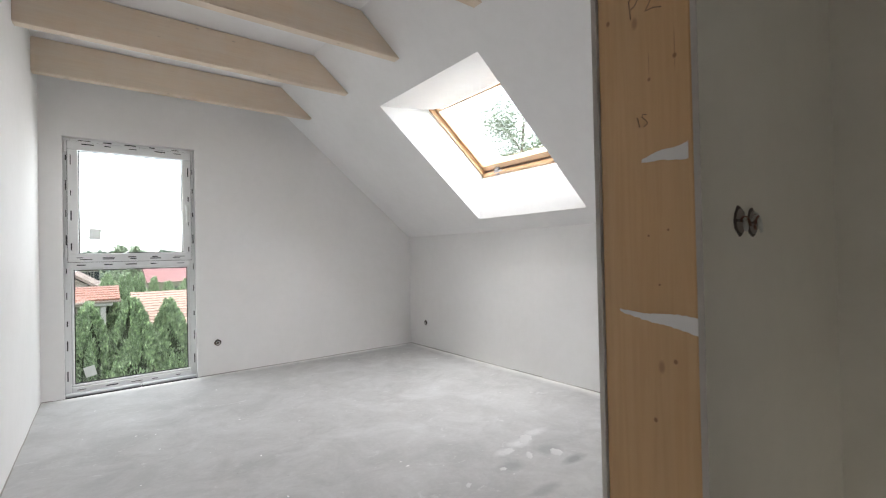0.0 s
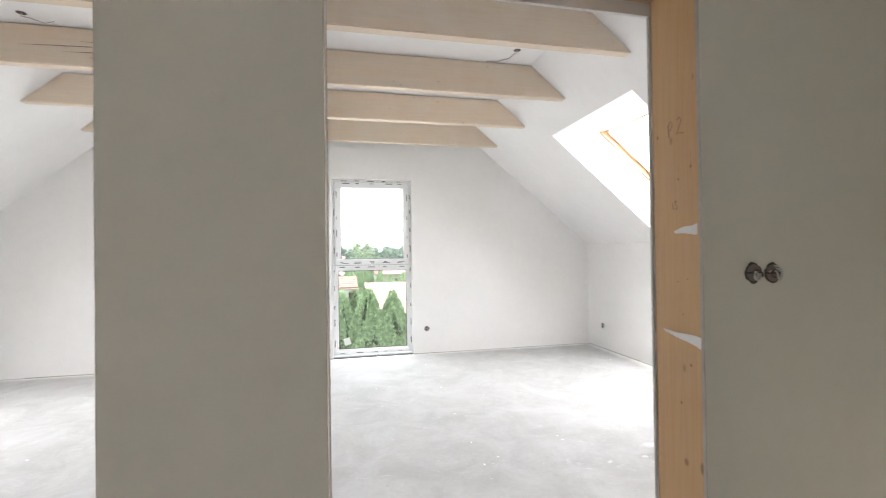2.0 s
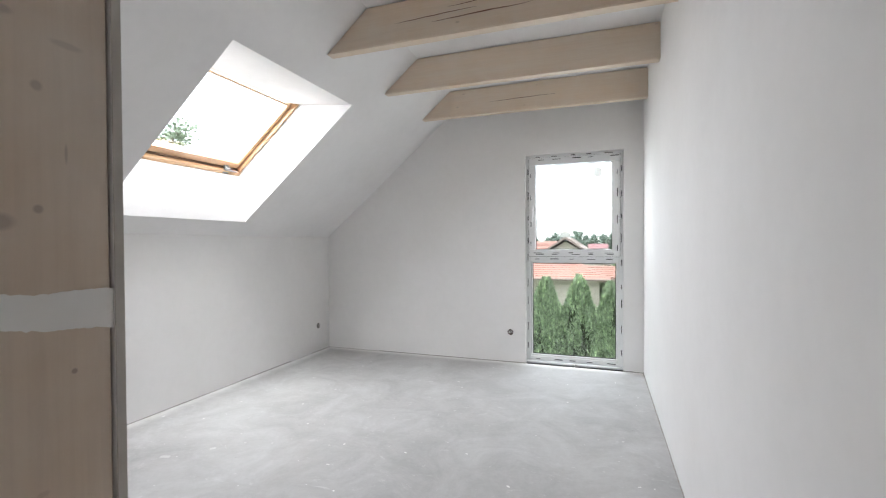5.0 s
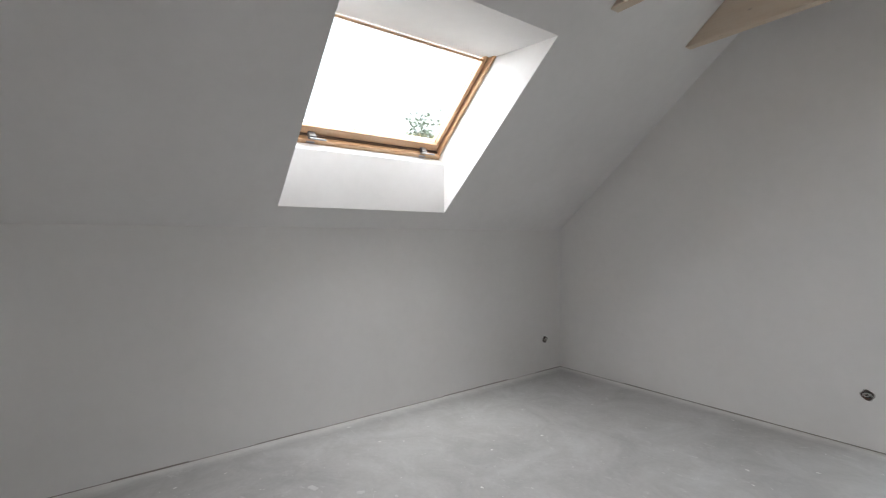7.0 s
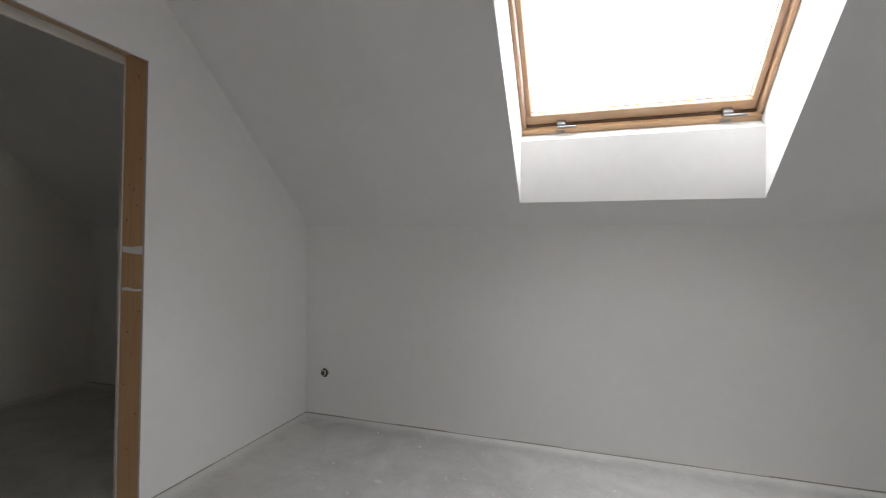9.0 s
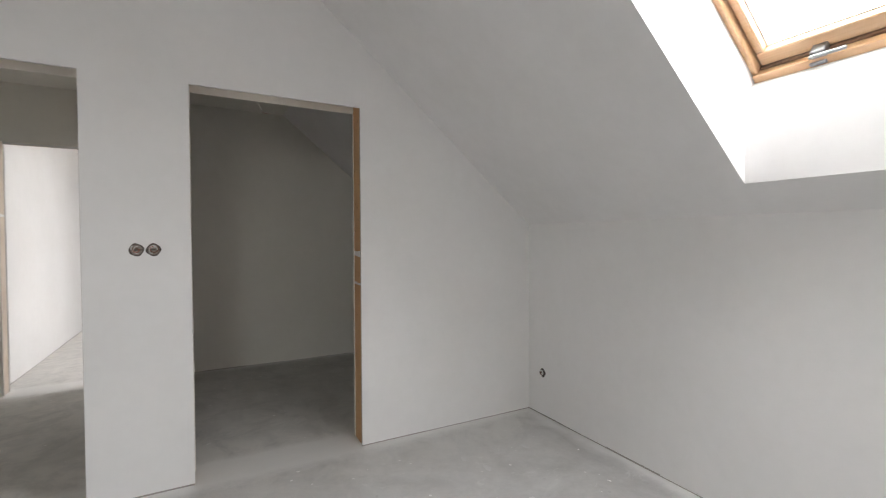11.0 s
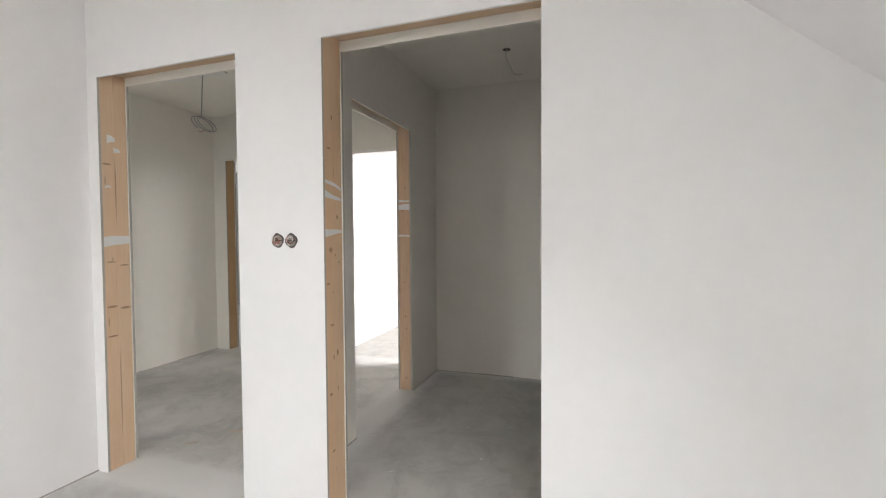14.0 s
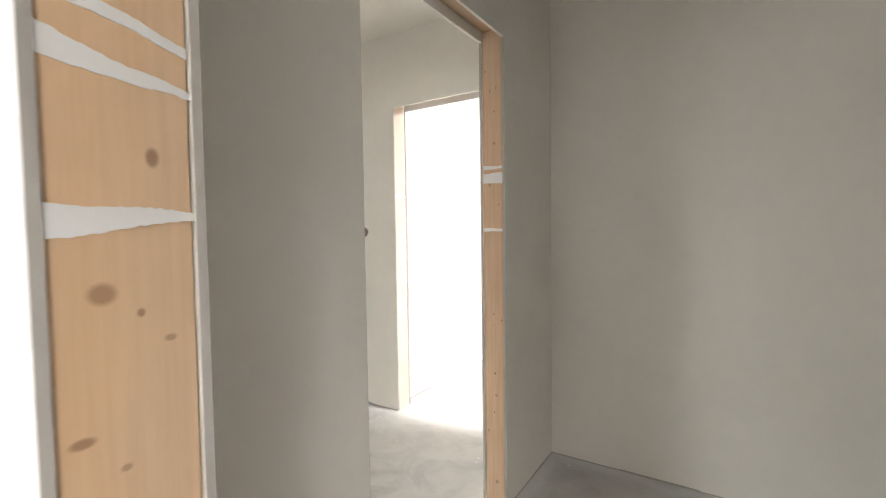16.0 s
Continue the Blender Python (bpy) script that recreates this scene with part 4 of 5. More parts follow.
cable("closet_cable", pose(-1.914, -1.562, CEIL_HALL), [(0, 0, 0), (0.008, -0.01, -0.04), (-0.01, -0.03, -0.09), (-0.03, -0.04, -0.13), (-0.045, -0.04, -0.16)], 0.003, "short pale cable end in the closet ceiling", WIRE_W,
      [[(-0.045, -0.04, -0.16), (-0.075, -0.05, -0.17), (-0.1, -0.05, -0.165)]])
cable("room_cable", pose(-1.56, 2.1, CEIL_ROOM), [(0, 0, 0), (0.0, 0.0, -0.02), (0.05, 0.0, -0.03), (0.12, 0.02, -0.045), (0.17, 0.02, -0.03)], 0.0035, "short cable end on the ceiling between beams")
cable("room_cable", pose(1.79, 2.0, CEIL_ROOM), [(0, 0, 0), (-0.01, 0, -0.02), (-0.06, 0.02, -0.06), (-0.14, 0.04, -0.08), (-0.24, 0.05, -0.085)], 0.0035, "short cable end on the ceiling between beams")
cable("hall_spot_cable", pose(0.275, -1.587, CEIL_HALL), [(0, 0, 0), (0.01, 0, -0.015), (-0.02, 0.02, -0.02)], 0.003, "short cable end in the hall ceiling")
cable("back_room_cable", pose(1.7, -4.2, CEIL_HALL), [(0, 0, 0), (0.0, 0, -0.15), (0.03, 0, -0.3), (-0.02, 0, -0.42), (-0.08, 0, -0.5)], 0.006, "grey cable hanging from the back room ceiling")
cable("back_room_cable", pose(1.76, -4.2, CEIL_HALL), [(0, 0, 0), (0.0, 0, -0.15), (0.02, 0, -0.3), (-0.03, 0, -0.42), (-0.09, 0, -0.5)], 0.006, "grey cable hanging from the back room ceiling")

# loft hatch in the hall ceiling
hatch = thing("loft_hatch", pose(0.885, -1.235, CEIL_HALL), "flush white loft hatch with a dark seam in the ceiling", "hatch")
part("panel", boxed(-0.6, 0.0, 0.0, 0.95, -0.006, 0.0), CEIL, hatch)
seam = bmesh.new()
for d in ((-0.606, 0.006, -0.006, 0.0), (-0.606, 0.006, 0.95, 0.956)):
    box(seam, d[0], d[1], d[2], d[3], -0.003, 0.0)
for d in ((-0.606, -0.6), (0.0, 0.006)):
    box(seam, d[0], d[1], 0.0, 0.95, -0.003, 0.0)
part("seam", seam, FOAM, hatch)

# ---- back room boards ----
board = thing("green_wall_board", pose(KR, -5.8, 0.02), "moisture-proof green gypsum board with filled screw spots", "wall board")
bm = bmesh.new()
extrude_poly(bm, [(-0.5, 0.0), (0.5, 0.0), (0.5, 1.2), (0.44, 1.36), (0.3, 1.33), (0.05, 1.345), (-0.2, 1.32), (-0.44, 1.35), (-0.5, 1.2)], lambda p, q, d: (-d, p, q), 0.0, 0.0125)
part("board", bm, GREEN, board)
rnd = random.Random(5)
for iy in range(3):
    for iz in range(5):
        bm = bmesh.new()
        y, z = -0.36 + iy * 0.34 + rnd.uniform(-0.02, 0.02), 0.12 + iz * 0.26 + rnd.uniform(-0.02, 0.02)
        s = rnd.uniform(0.03, 0.05)
        ring = [(y + s * rnd.uniform(0.8, 1.1) * math.cos(k * 0.7), z + s * rnd.uniform(0.9, 1.3) * math.sin(k * 0.7)) for k in range(9)]
        extrude_poly(bm, ring, lambda p, q, d: (-0.0125 - d, p, q), 0.0, 0.001)
        part("filler_spot", bm, SMEAR, board)
bm = bmesh.new()
for k in range(6):
    w = 0.06 + 0.02 * math.sin(k * 2.1)
    box(bm, 3.0 - w, 3.0 + w, YB, YB + 0.0015 + 0.0002 * k, 0.05 + k * 0.27, 0.3 + k * 0.27)
tagged(part("taped_joint", bm, BOARD_EDGE), "greyish taped joint on the unpainted end wall", "taped joint", kind="structure")

# ---- crumbs on the floor ----
def crumbs():
    rnd = random.Random(11)
    bm = bmesh.new()
    for i in range(420):
        zone = rnd.choice(((KL + 0.1, -0.1, 0.1, YE - 0.1), (0.3, KR - 0.1, 0.1, YE - 0.1), (-1.0, 1.4, -2.2, -0.2), (-3.4, -1.2, -2.2, -0.2), (KL + 0.1, -0.1, 0.1, YE - 0.1)))
        x, y = rnd.uniform(zone[0], zone[1]), rnd.uniform(zone[2], zone[3])
        r = rnd.choice((0.002, 0.003, 0.004, 0.007))
        n = 5
        h = r * rnd.uniform(0.3, 0.6)
        st = rnd.uniform(1, 2.2)
        an = rnd.uniform(0, 3)
        base = []
        for k in range(n):
            q = r * rnd.uniform(0.6, 1.2)
            px, py = q * st * math.cos(k * math.tau / n), q * math.sin(k * math.tau / n)
            base.append(bm.verts.new((x + px * math.cos(an) - py * math.sin(an), y + px * math.sin(an) + py * math.cos(an), 0.0003)))
        tip = bm.verts.new((x, y, h))
        for k in range(n):
            bm.faces.new((base[k], base[(k + 1) % n], tip))
    ob = part("plaster_crumbs", bm, SMEAR)
    tagged(ob, "scattered crumbs of plaster and dust on the screed", "debris", kind="stuff")


crumbs()
for i, (x, y, a, ln) in enumerate(((-0.36, -0.62, 20, 0.13), (0.55, -1.75, 5, 0.14), (-0.2, -0.4, 40, 0.07))):
    chip = part("wood_splinter", boxed(-ln / 2, ln / 2, -0.006, 0.006, 0.0, 0.004, w=0.0015), PALE)
    chip.matrix_world = pose(x, y, 0, 0, 0, a)
    tagged(chip, "pale wood splinter lying on the dusty screed", "splinter", "floor splinters")


def splash(x, y, r, stretch, turn, seed):
    """A thin dried spatter of plaster on the floor, ragged at the edge."""
    rnd = random.Random(seed)
    bm = bmesh.new()
    n = 22
    rim, top = [], []
    for k in range(n):
        q = r * rnd.uniform(0.7, 1.1)
        a = k * math.tau / n
        p = (q * stretch * math.cos(a), q * math.sin(a))
        rim.append(bm.verts.new((p[0], p[1], 0.0002)))
        top.append(bm.verts.new((p[0] * 0.85, p[1] * 0.85, 0.0016)))
    mid = bm.verts.new((0, 0, 0.0022))
    for k in range(n):
        bm.faces.new((rim[k], rim[(k + 1) % n], top[(k + 1) % n], top[k]))
        bm.faces.new((top[k], top[(k + 1) % n], mid))
    ob = part("plaster_splash", bm, SPLASH)
    ob.matrix_world = pose(x, y, 0, 0, 0, turn)
    tagged(ob, "dried pale plaster spatter on the grey screed", "spatter", "plaster spatters")


SPLASH = plaster("dried_plaster", (0.56, 0.552, 0.54), (0.64, 0.632, 0.62))
for i, (x, y, r, st, turn) in enumerate(((0.04, -0.42, 0.055, 2.0, 55), (0.12, -0.36, 0.03, 1.6, 20), (0.3, -0.62, 0.02, 2.0, 80), (2.65, 1.39, 0.07, 1.8, 30), (2.65, 1.15, 0.06, 1.6, 70), (2.44, 1.33, 0.05, 1.7, 10),
                                        (2.5, 1.22, 0.035, 2.2, 50), (2.27, 1.2, 0.03, 1.5, 0), (2.02, 1.19, 0.025, 1.8, 40), (-2.81, 0.44, 0.035, 1.5, 80), (-2.87, 0.59, 0.03, 2.2, 85), (-2.9, 0.95, 0.03, 1.7, 80),
                                        (-3.22, 0.48, 0.03, 2.0, 95), (-2.93, 1.59, 0.035, 1.7, 20), (-2.74, 1.77, 0.03, 1.4, 60), (-2.6, 1.9, 0.015, 1.6, 0))):
    splash(x, y, r * (1.0 if y < 0 else 0.6), st, turn, i)

# pencilled mark "p2" on the post of the second room's doorway
PENCIL = mat("pencil_lead", (0.2, 0.13, 0.08), 0.7)
strokes = ([(-0.029, 1.688), (-0.031, 1.668), (-0.033, 1.646)], [(-0.03, 1.686), (-0.038, 1.697), (-0.047, 1.694), (-0.049, 1.682), (-0.042, 1.672), (-0.034, 1.668)],
           [(-0.069, 1.694), (-0.078, 1.701), (-0.084, 1.695), (-0.082, 1.681), (-0.072, 1.662), (-0.064, 1.651), (-0.08, 1.652), (-0.097, 1.646)])
strokes += ([(-0.062, 1.438), (-0.055, 1.442), (-0.052, 1.436), (-0.06, 1.428), (-0.064, 1.42), (-0.056, 1.415)], [(-0.042, 1.437), (-0.045, 1.425), (-0.047, 1.416)])
mark = thing("pencil_mark", pose(1.4665, 0, 0), "faint pencilled p2 on the amber spruce post", "writing")
for st in strokes:
    part("stroke", tube([(0, y, z) for y, z in st], 0.0009, sides=5), PENCIL, mark, "", True)


# ---- outdoors ----
GZ = -3.1
bm = bmesh.new()
box(bm, -700, 700, -300, 1400, GZ - 1, GZ)
structure("ground", bm, GRASS, "green lawn and gardens reaching the horizon", "ground")


def sprays(count, seed, place):
    """Many small pointed leaf sprays; place(rnd) gives base, direction, length, width."""
    rnd = random.Random(seed)
    verts, faces = [], []
    for _ in range(count):
        b, d, ln, w = place(rnd)
        d = d.normalized()
        s = d.cross(Vector((rnd.uniform(-1, 1), rnd.uniform(-1, 1), rnd.uniform(-1, 1)))).normalized()
        u = d.cross(s) * (w * 0.35)
        i = len(verts)
        m = b + d * (ln * 0.45)
        verts += [b, m + s * w + u, b + d * ln, m - s * w + u]
        faces += [(i, i + 1, i + 2), (i, i + 2, i + 3)]
    me = bpy.data.meshes.new("sprays")
    me.from_pydata([tuple(v) for v in verts], [], faces)
    return me


def cone_core(h, r, n=14, m=9):
    bm = bmesh.new()
    rings = []
    for j in range(m):
        k = j / (m - 1)
        rr = r * max(0.03, math.sin(math.pi * (0.16 + 0.84 * (1 - k)) * 0.56) * (1 - k) ** 0.38) * 0.6
        rings.append([bm.verts.new((rr * (1 + 0.12 * math.sin(3 * a + j)) * math.cos(a), rr * math.sin(a), 0.1 + k * (h - 0.25))) for a in (q * math.tau / n for q in range(n))])
    for a, b in zip(rings, rings[1:]):
        for q in range(n):
            bm.faces.new((a[q], a[(q + 1) % n], b[(q + 1) % n], b[q]))
    return bm


def thuja(m, h, r, seed, count, leaf, label, group):
    t = thing("thuja", m, label, "tree", group)
    part("trunk", tube([(0, 0, 0), (0.02, 0, h * 0.4), (0, 0.01, h * 0.8)], 0.05), BARK, t)

    tips = [(random.Random(seed * 31 + i).uniform(0, math.tau), random.Random(seed * 17 + i).uniform(0.0, 0.95)) for i in range(240)]

    def place(rnd):
        a0, k0 = rnd.choice(tips)
        da, dk = rnd.gauss(0, 0.1), rnd.gauss(0, 0.035)
        k = min(0.99, max(0.0, k0 + dk))
        a = a0 + da
        lump = 1.04 - 5.0 * da * da - 28 * dk * dk + 0.13 * math.sin(a0 * 13 + k0 * 37)
        rr = r * math.sin(math.pi * (0.16 + 0.84 * (1 - k)) * 0.56) * (1 - k) ** 0.38 * max(0.5, lump) * rnd.uniform(0.86, 1.02)
        b = Vector((rr * math.cos(a), rr * math.sin(a), 0.1 + k * h * 0.94))
        d = Vector((math.cos(a) * 0.55, math.sin(a) * 0.55, 0.7 + 0.8 * k)) + Vector((rnd.gauss(0, 0.35), rnd.gauss(0, 0.35), rnd.gauss(0, 0.2)))
        ln = rnd.uniform(0.05, 0.115)
        return b, d, ln * leaf, rnd.uniform(0.011, 0.02) * leaf

    crown = new("crown", sprays(count, seed, place))
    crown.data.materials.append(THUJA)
    crown.parent = t
    # dark cone: the shade between the sprays put into its colour
    part("inner_shade_core", cone_core(h, r), THUJA_IN, t)
    return t


protos = [thuja(pose(0.35, 9.15, GZ), 3.65, 0.98, 1, 38000, 1.0, "dense green thuja in a clipped garden hedge", "thuja hedge"),
          thuja(pose(0.98, 9.0, GZ), 3.7, 0.94, 2, 38000, 1.0, "dense green thuja in a clipped garden hedge", "thuja hedge"),
          thuja(pose(1.55, 9.2, GZ), 3.62, 0.97, 3, 38000, 1.0, "dense green thuja in a clipped garden hedge", "thuja hedge")]
rnd = random.Random(21)
for i, (x, h) in enumerate(((-4.6, 1.0), (-3.9, 0.97), (-3.3, 1.04), (-2.65, 1.0), (-2.05, 0.98), (-1.46, 1.045), (-0.82, 1.05), (-0.2, 1.0), (2.2, 0.94), (2.8, 1.0), (3.4, 0.97), (4.0, 1.02), (4.6, 1.0), (5.3, 0.96))):
    copy_thing(protos[i % 3], pose(x, 9.05 + rnd.uniform(-0.12, 0.15), GZ, 0, 0, rnd.uniform(0, 360)) @ Matrix.Diagonal((1, 1, h, 1)))
for i in range(12):
    copy_thing(protos[(i + 1) % 3], pose(-4.3 + i * 0.86 + rnd.uniform(-0.1, 0.1), 9.5 + rnd.uniform(-0.1, 0.1), GZ, 0, 0, rnd.uniform(0, 360)) @ Matrix.Diagonal((1, 1, 0.86 + 0.07 * rnd.random(), 1)))
for i, x in enumerate((1.42, 1.78, 2.12, 2.46)):
    thuja(pose(x, 32 + 0.3 * i, GZ), 3.4 + 0.12 * (i % 2), 0.3, 30 + i, 3000, 2.2, "slim dark columnar cypress in a garden row", "cypress row")
for i, (x, y, h, r) in enumerate(((4.6, 31, 3.0, 1.1), (0.75, 31.5, 3.5, 0.8), (2.95, 31, 3.2, 0.5), (3.7, 31, 2.9, 0.7), (6.2, 30, 3.1, 1.2), (0.9, 27.5, 2.7, 0.9), (-0.1, 28, 2.4, 0.9), (1.4, 21, 2.5, 0.6))):
    thuja(pose(x, y, GZ), h, r, 50 + i, 4500, 2.6, "rounded green garden shrub behind the hedge", "garden shrubs")


# ---- tiled roofs and houses ----
def tiled_plane(bm, a, b, c, d, courses, tiles, lift=0.05):
    """A roof plane a-b (eave) to d-c (ridge) laid in overlapping, gently waved courses."""
    a, b, c, d = (Vector(p) for p in (a, b, c, d))
    nrm = (b - a).cross(d - a).normalized()
    if nrm.z < 0:
        nrm = -nrm
    for i in range(courses):
        k0, k1 = i / courses, min(1.0, (i + 1.12) / courses)
        l0, r0, l1, r1 = a.lerp(d, k0), b.lerp(c, k0), a.lerp(d, k1), b.lerp(c, k1)
        n = tiles * 2
        lo, hi, dn = [], [], []
        for j in range(n + 1):
            w = 0.5 * lift * (j % 2)
            q = j / n
            lo.append(bm.verts.new(l0.lerp(r0, q) + nrm * (lift + w)))
            hi.append(bm.verts.new(l1.lerp(r1, q) + nrm * (0.01 + w * 0.8)))
            dn.append(bm.verts.new(l0.lerp(r0, q) - nrm * 0.02))
        for j in range(n):
            bm.faces.new((lo[j], lo[j + 1], hi[j + 1], hi[j]))
            bm.faces.new((dn[j], dn[j + 1], lo[j + 1], lo[j]))


def house(m, w, d, eave, ridge, tiles, label, hip=0.0, over=0.5, courses=14, cols=22, lift=0.035, windows=True):
    """A rendered house, ridge along local x; eave and ridge heights above its base; hip draws the ridge in."""
    t = thing("house", m, label, "house", "neighbouring houses")
    bm = bmesh.new()
    prof = [(-d / 2, 0), (d / 2, 0), (d / 2, eave), (0, eave + (ridge - eave) * (1 - over / (d / 2 + over))), (-d / 2, eave)] if not hip else [(-d / 2, 0), (d / 2, 0), (d / 2, eave), (-d / 2, eave)]
    extrude_poly(bm, prof, lambda p, q, dd: (dd, p, q), -w / 2, w / 2)
    part("wall", bm, RENDER, t)
    wx, dy, rz, ez = w / 2 + over, d / 2 + over, ridge, eave - 0.1
    hx = wx - hip
    for sgn in (-1, 1):
        bm = bmesh.new()
        tiled_plane(bm, (-wx, sgn * dy, ez), (wx, sgn * dy, ez), (hx, 0, rz), (-hx, 0, rz), courses, cols, lift)
        part("roof", bm, tiles, t)
        if hip:
            bm = bmesh.new()
            tiled_plane(bm, (sgn * wx, -dy, ez), (sgn * wx, dy, ez), (sgn * hx, 0.01, rz), (sgn * hx, -0.01, rz), courses, cols // 2, lift)
            part("roof", bm, tiles, t)
    for gx in (-wx, wx - 0.06) if not hip else ():
        barge = bmesh.new()
        extrude_poly(barge, [(-dy, ez - 0.14), (0, rz - 0.14), (dy, ez - 0.14), (dy, ez + 0.04), (0, rz + 0.04), (-dy, ez + 0.04)], lambda p, q, dd: (dd, p, q), gx, gx + 0.06)
        part("barge_board", barge, tiles, t)
    under = bmesh.new()
    box(under, -wx, wx, -dy, dy, ez - 0.12, ez - 0.02)
    part("soffit", under, RENDER, t)
    part("gutter", tube([(-wx, -dy - 0.06, ez), (wx, -dy - 0.06, ez)], 0.06, sides=8), TILE_D, t)
    for i in range(max(2, int(w / 3)) if windows else 0):
        x = -w / 2 + (i + 0.5) * w / max(2, int(w / 3))
        win = part("window", boxed(x - 0.5, x + 0.5, -d / 2 - 0.03, -d / 2 + 0.02, eave - 1.75, eave - 0.55), DARKGLASS, t)
        fr = bmesh.new()
        for q in ((x - 0.56, x - 0.5, eave - 1.8, eave - 0.5), (x + 0.5, x + 0.56, eave - 1.8, eave - 0.5), (x - 0.03, x + 0.03, eave - 1.75, eave - 0.55), (x - 0.5, x + 0.5, eave - 0.55, eave - 0.5), (x - 0.5, x + 0.5, eave - 1.8, eave - 1.75)):
            box(fr, q[0], q[1], -d / 2 - 0.06, -d / 2, q[2], q[3])
        part("frame", fr, PAINTED, win)
    return t


house(pose(-4.45, 25, GZ), 8.0, 5.0, 2.7, 3.28, TILE_O, "cream bungalow with an orange tiled hip roof", 1.8, 0.5, 8, 30, 0.035, False)
house(pose(5.3, 23.2, GZ), 7.0, 6.2, 1.6, 2.83, TILE_S, "low outbuilding with a faded salmon tiled roof", 0.0, 0.3, 15, 34)
house(pose(9.5, 50, GZ), 11.0, 9.0, 2.4, 3.5, TILE_P, "long house with a dull red metal roof", 0.0, 0.5, 5, 20, 0.015)
gabled = house(pose(-3.04, 40.5, GZ, 0, 0, 90), 8.0, 5.6, 2.71, 4.82, TILE_D, "cream gabled house with a brown roof and solar panels", 0.0, 0.5, 12, 20)
house(pose(-0.7, 66, GZ), 1.6, 5.0, 3.6, 4.15, TILE_P, "far house with a low red roof", 0.0, 0.5, 5, 16, 0.02)
house(pose(-7.5, 58, GZ), 5.0, 6.0, 3.2, 4.5, TILE_O, "far house with an orange tiled roof", 0.0, 0.5, 8, 16)
for i in range(3):
    panel = part("solar_panel", boxed(-0.9, 0.9, -0.5, 0.5, 0.06, 0.1, w=0.01), PANEL, gabled, "dark glazed solar panel")
    panel.matrix_basis = pose(-3.2 + i * 1.9, -1.5, 3.72) @ pose(0, 0, 0, 32.4, 0, 0)
    rim = bmesh.new()
    for b in ((-0.92, 0.92, -0.53, -0.49), (-0.92, 0.92, 0.49, 0.53), (-0.93, -0.89, -0.5, 0.5), (0.89, 0.93, -0.5, 0.5)):
        box(rim, *b, 0.05, 0.115)
    part("frame", rim, STEEL, panel)

# open porch at the corner of the bungalow, on a white column
porch = thing("porch", pose(-0.42, 23.0, GZ), "orange tiled porch roof on a white column", "porch")
for eave_y, ridge_y in ((0.0, 2.0), (4.0, 2.0)):
    bm = bmesh.new()
    tiled_plane(bm, (-1.5, eave_y, 2.62), (1.55, eave_y, 2.62), (1.55, ridge_y, 3.1), (-1.5, ridge_y, 3.1), 6, 14, 0.035)
    part("roof", bm, TILE_O, porch)
part("fascia", boxed(-1.5, 1.58, -0.03, 4.0, 2.5, 2.58, w=0.01), TILE_D, porch, "dark gutter board")
part("ceiling_board", boxed(-1.3, 1.3, 0.05, 3.9, 2.36, 2.495, w=0.01), PAINTED, porch, "white boarded underside")
gb = bmesh.new()
extrude_poly(gb, [(0.0, 2.58), (4.0, 2.58), (2.0, 3.07)], lambda p, q, dd: (dd, p, q), 1.44, 1.5)
part("gable_board", gb, TILE_O, porch)
for x in (0.97, -1.1):
    part("column", boxed(x - 0.1, x + 0.1, 0.15, 0.35, 0.0, 2.36, w=0.02), PAINTED, porch, "white column")

# concrete tower block far off
tower = thing("tower_block", pose(-7.05, 92, GZ), "pale tower block on the far skyline", "building")
part("wall", boxed(-0.95, 0.95, -1.0, 1.0, 0, 6.3, w=0.05), PAINTED, tower)
part("roof", boxed(-0.5, 0.5, -0.5, 0.5, 6.3, 6.55, w=0.03), RENDER, tower)
for r in range(4):
    for cix in range(3):
        part("window", boxed(-0.8 + cix * 0.58, -0.45 + cix * 0.58, -1.02, -0.97, 1.4 + r * 1.15, 1.95 + r * 1.15), DARKGLASS, tower)


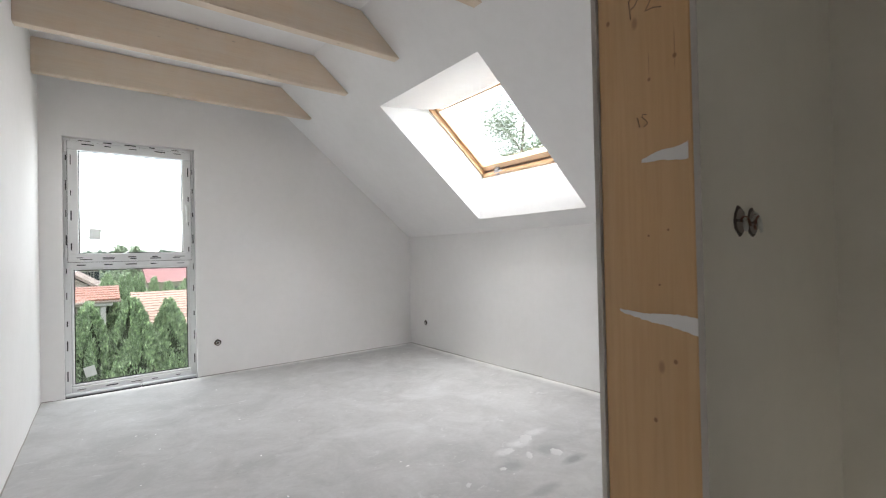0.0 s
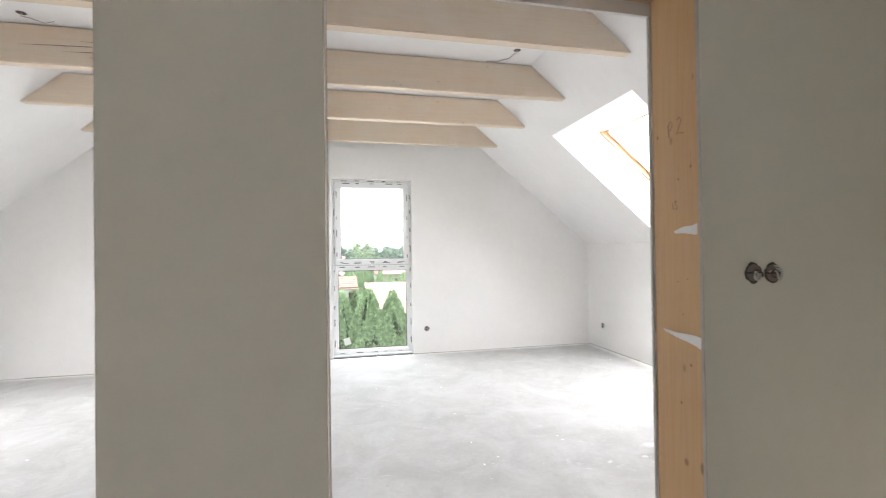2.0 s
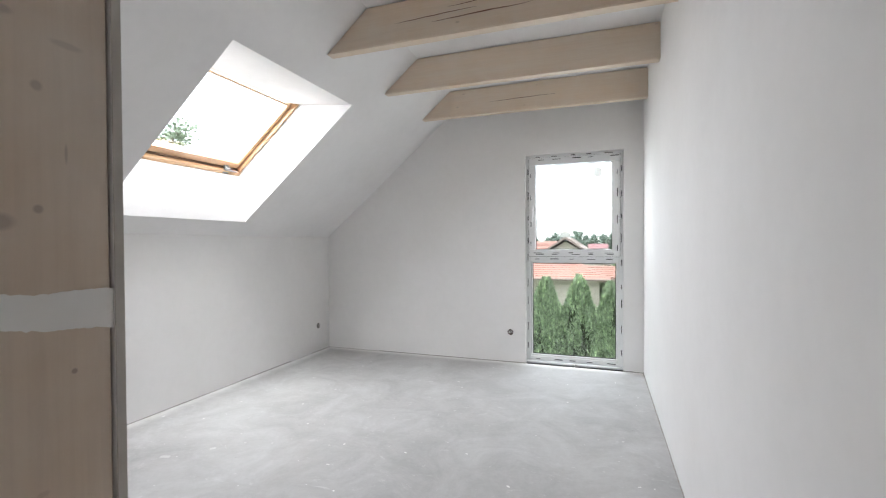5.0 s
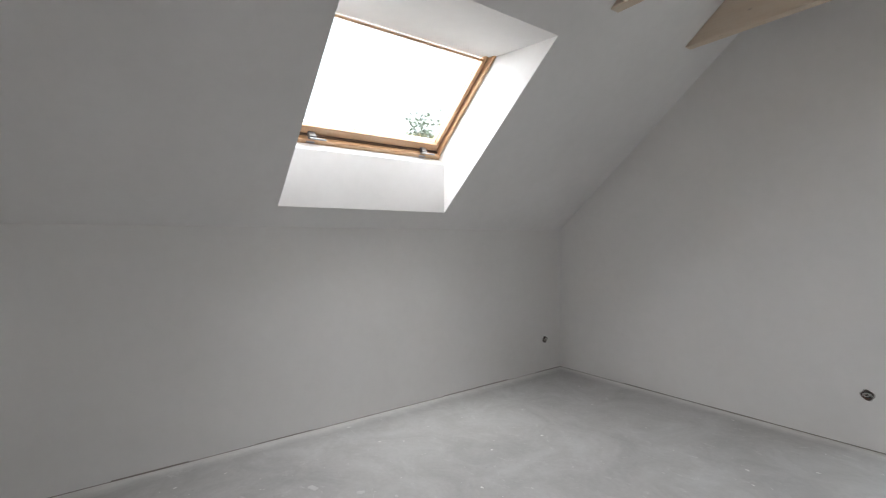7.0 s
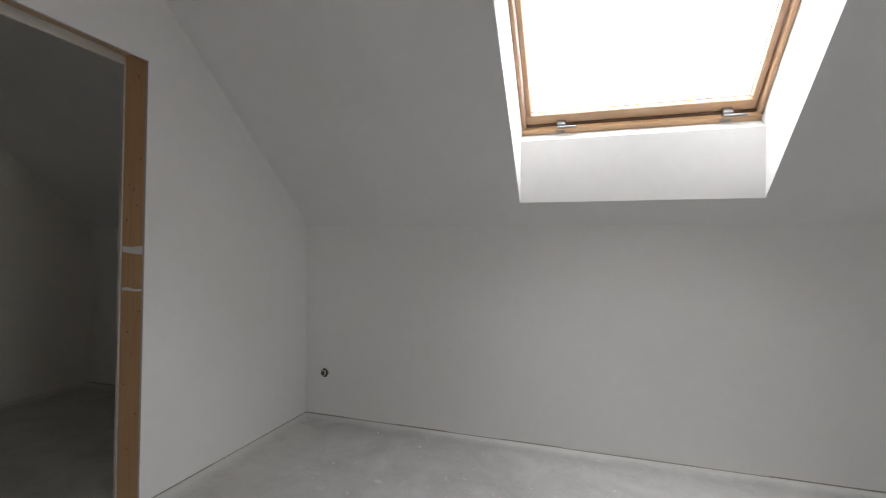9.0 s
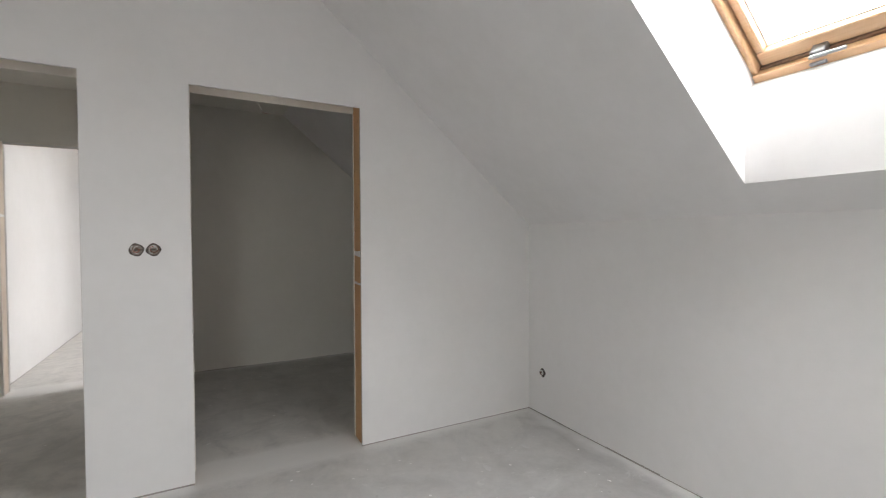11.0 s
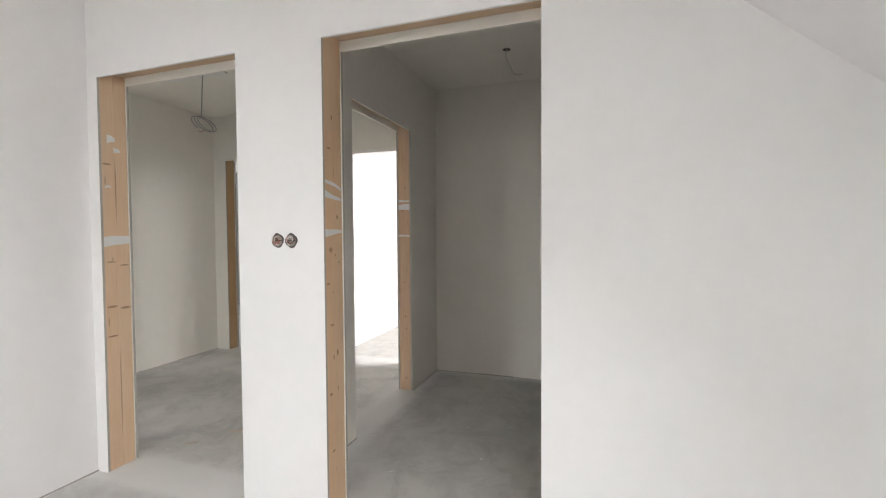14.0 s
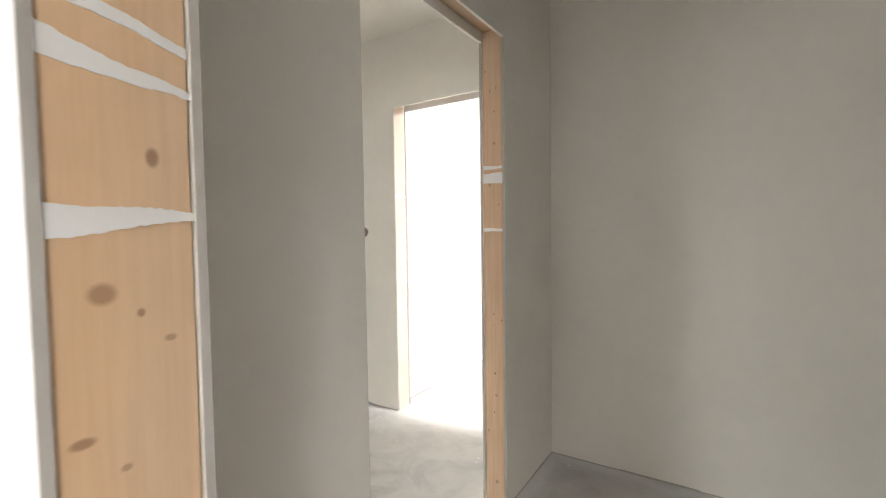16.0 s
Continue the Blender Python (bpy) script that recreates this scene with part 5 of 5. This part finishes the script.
# ---- trees ----
def leafy_tree(m, h, spread, seed, count, label, leaf=0.11):
    rnd = random.Random(seed)
    t = thing("tree", m, label, "tree", "garden trees")
    bm = bmesh.new()
    hubs = []
    trunk = [Vector((0.12 * math.sin(k * 1.7), 0.1 * math.cos(k * 2.1), h * 0.9 * k / 7)) for k in range(8)]
    for i in range(16):
        k = rnd.uniform(0.32, 0.95)
        a = i * 2.4 + rnd.uniform(-0.3, 0.3)
        base = Vector((0, 0, h * 0.88 * k))
        reach = spread * (1.05 - k * 0.75) * rnd.uniform(0.7, 1.1)
        tip = base + Vector((math.cos(a) * reach, math.sin(a) * reach, h * 0.16 * rnd.uniform(0.6, 1.2)))
        limb = tube([base, base.lerp(tip, 0.5) + Vector((0, 0, 0.12)), tip], 0.035)
        part("limb", limb, BARK, t)
        hubs += [base.lerp(tip, q) for q in (0.45, 0.7, 0.9, 1.0)]
    hubs.append(Vector((0, 0, h * 0.97)))
    part("trunk", tube(trunk, 0.055, sides=8), BARK, t)

    def place(r):
        c = r.choice(hubs)
        o = Vector((r.gauss(0, 1), r.gauss(0, 1), r.gauss(0, 0.8))) * spread * 0.13
        return c + o, Vector((r.uniform(-1, 1), r.uniform(-1, 1), r.uniform(-0.8, 0.4))), leaf * r.uniform(0.7, 1.3), leaf * 0.33

    crown = new("crown", sprays(count, seed, place))
    crown.data.materials.append(LEAF)
    crown.parent = t
    return t


leafy_tree(pose(-10.0, 7.0, GZ), 7.6, 1.6, 4, 5200, "slender leafy tree beyond the roof window")
leafy_tree(pose(14.5, 12.0, GZ), 10.7, 3.4, 9, 30000, "tall light green tree beyond the roof window")
leafy_tree(pose(2.3, 60, GZ), 5.9, 1.9, 12, 1500, "broad tree with an open crown on the skyline", 0.28)
leafy_tree(pose(3.6, 61, GZ), 5.7, 1.8, 13, 1500, "broad tree with an open crown on the skyline", 0.28)


def far_woods():
    rnd0 = random.Random(77)
    clumps = []
    for i in range(260):
        x = rnd0.uniform(-70, 80)
        y = rnd0.uniform(85, 150)
        top = rnd0.uniform(4.4, 6.4)
        clumps.append((x, y, top, rnd0.uniform(1.4, 3.4)))

    def place(r):
        x, y, top, w = r.choice(clumps)
        k = r.random() ** 0.7
        b = Vector((x + r.gauss(0, w * 0.5) * (1.15 - k), y + r.gauss(0, 1), GZ + top * k))
        return b, Vector((r.uniform(-1, 1), r.uniform(-1, 1), r.uniform(-0.2, 1))), r.uniform(0.5, 1.0), r.uniform(0.2, 0.4)

    ob = new("far_woods", sprays(40000, 78, place))
    ob.data.materials.append(FARLEAF_HAZE)
    tagged(ob, "hazy band of trees along the horizon", "woods", kind="stuff")


far_woods()
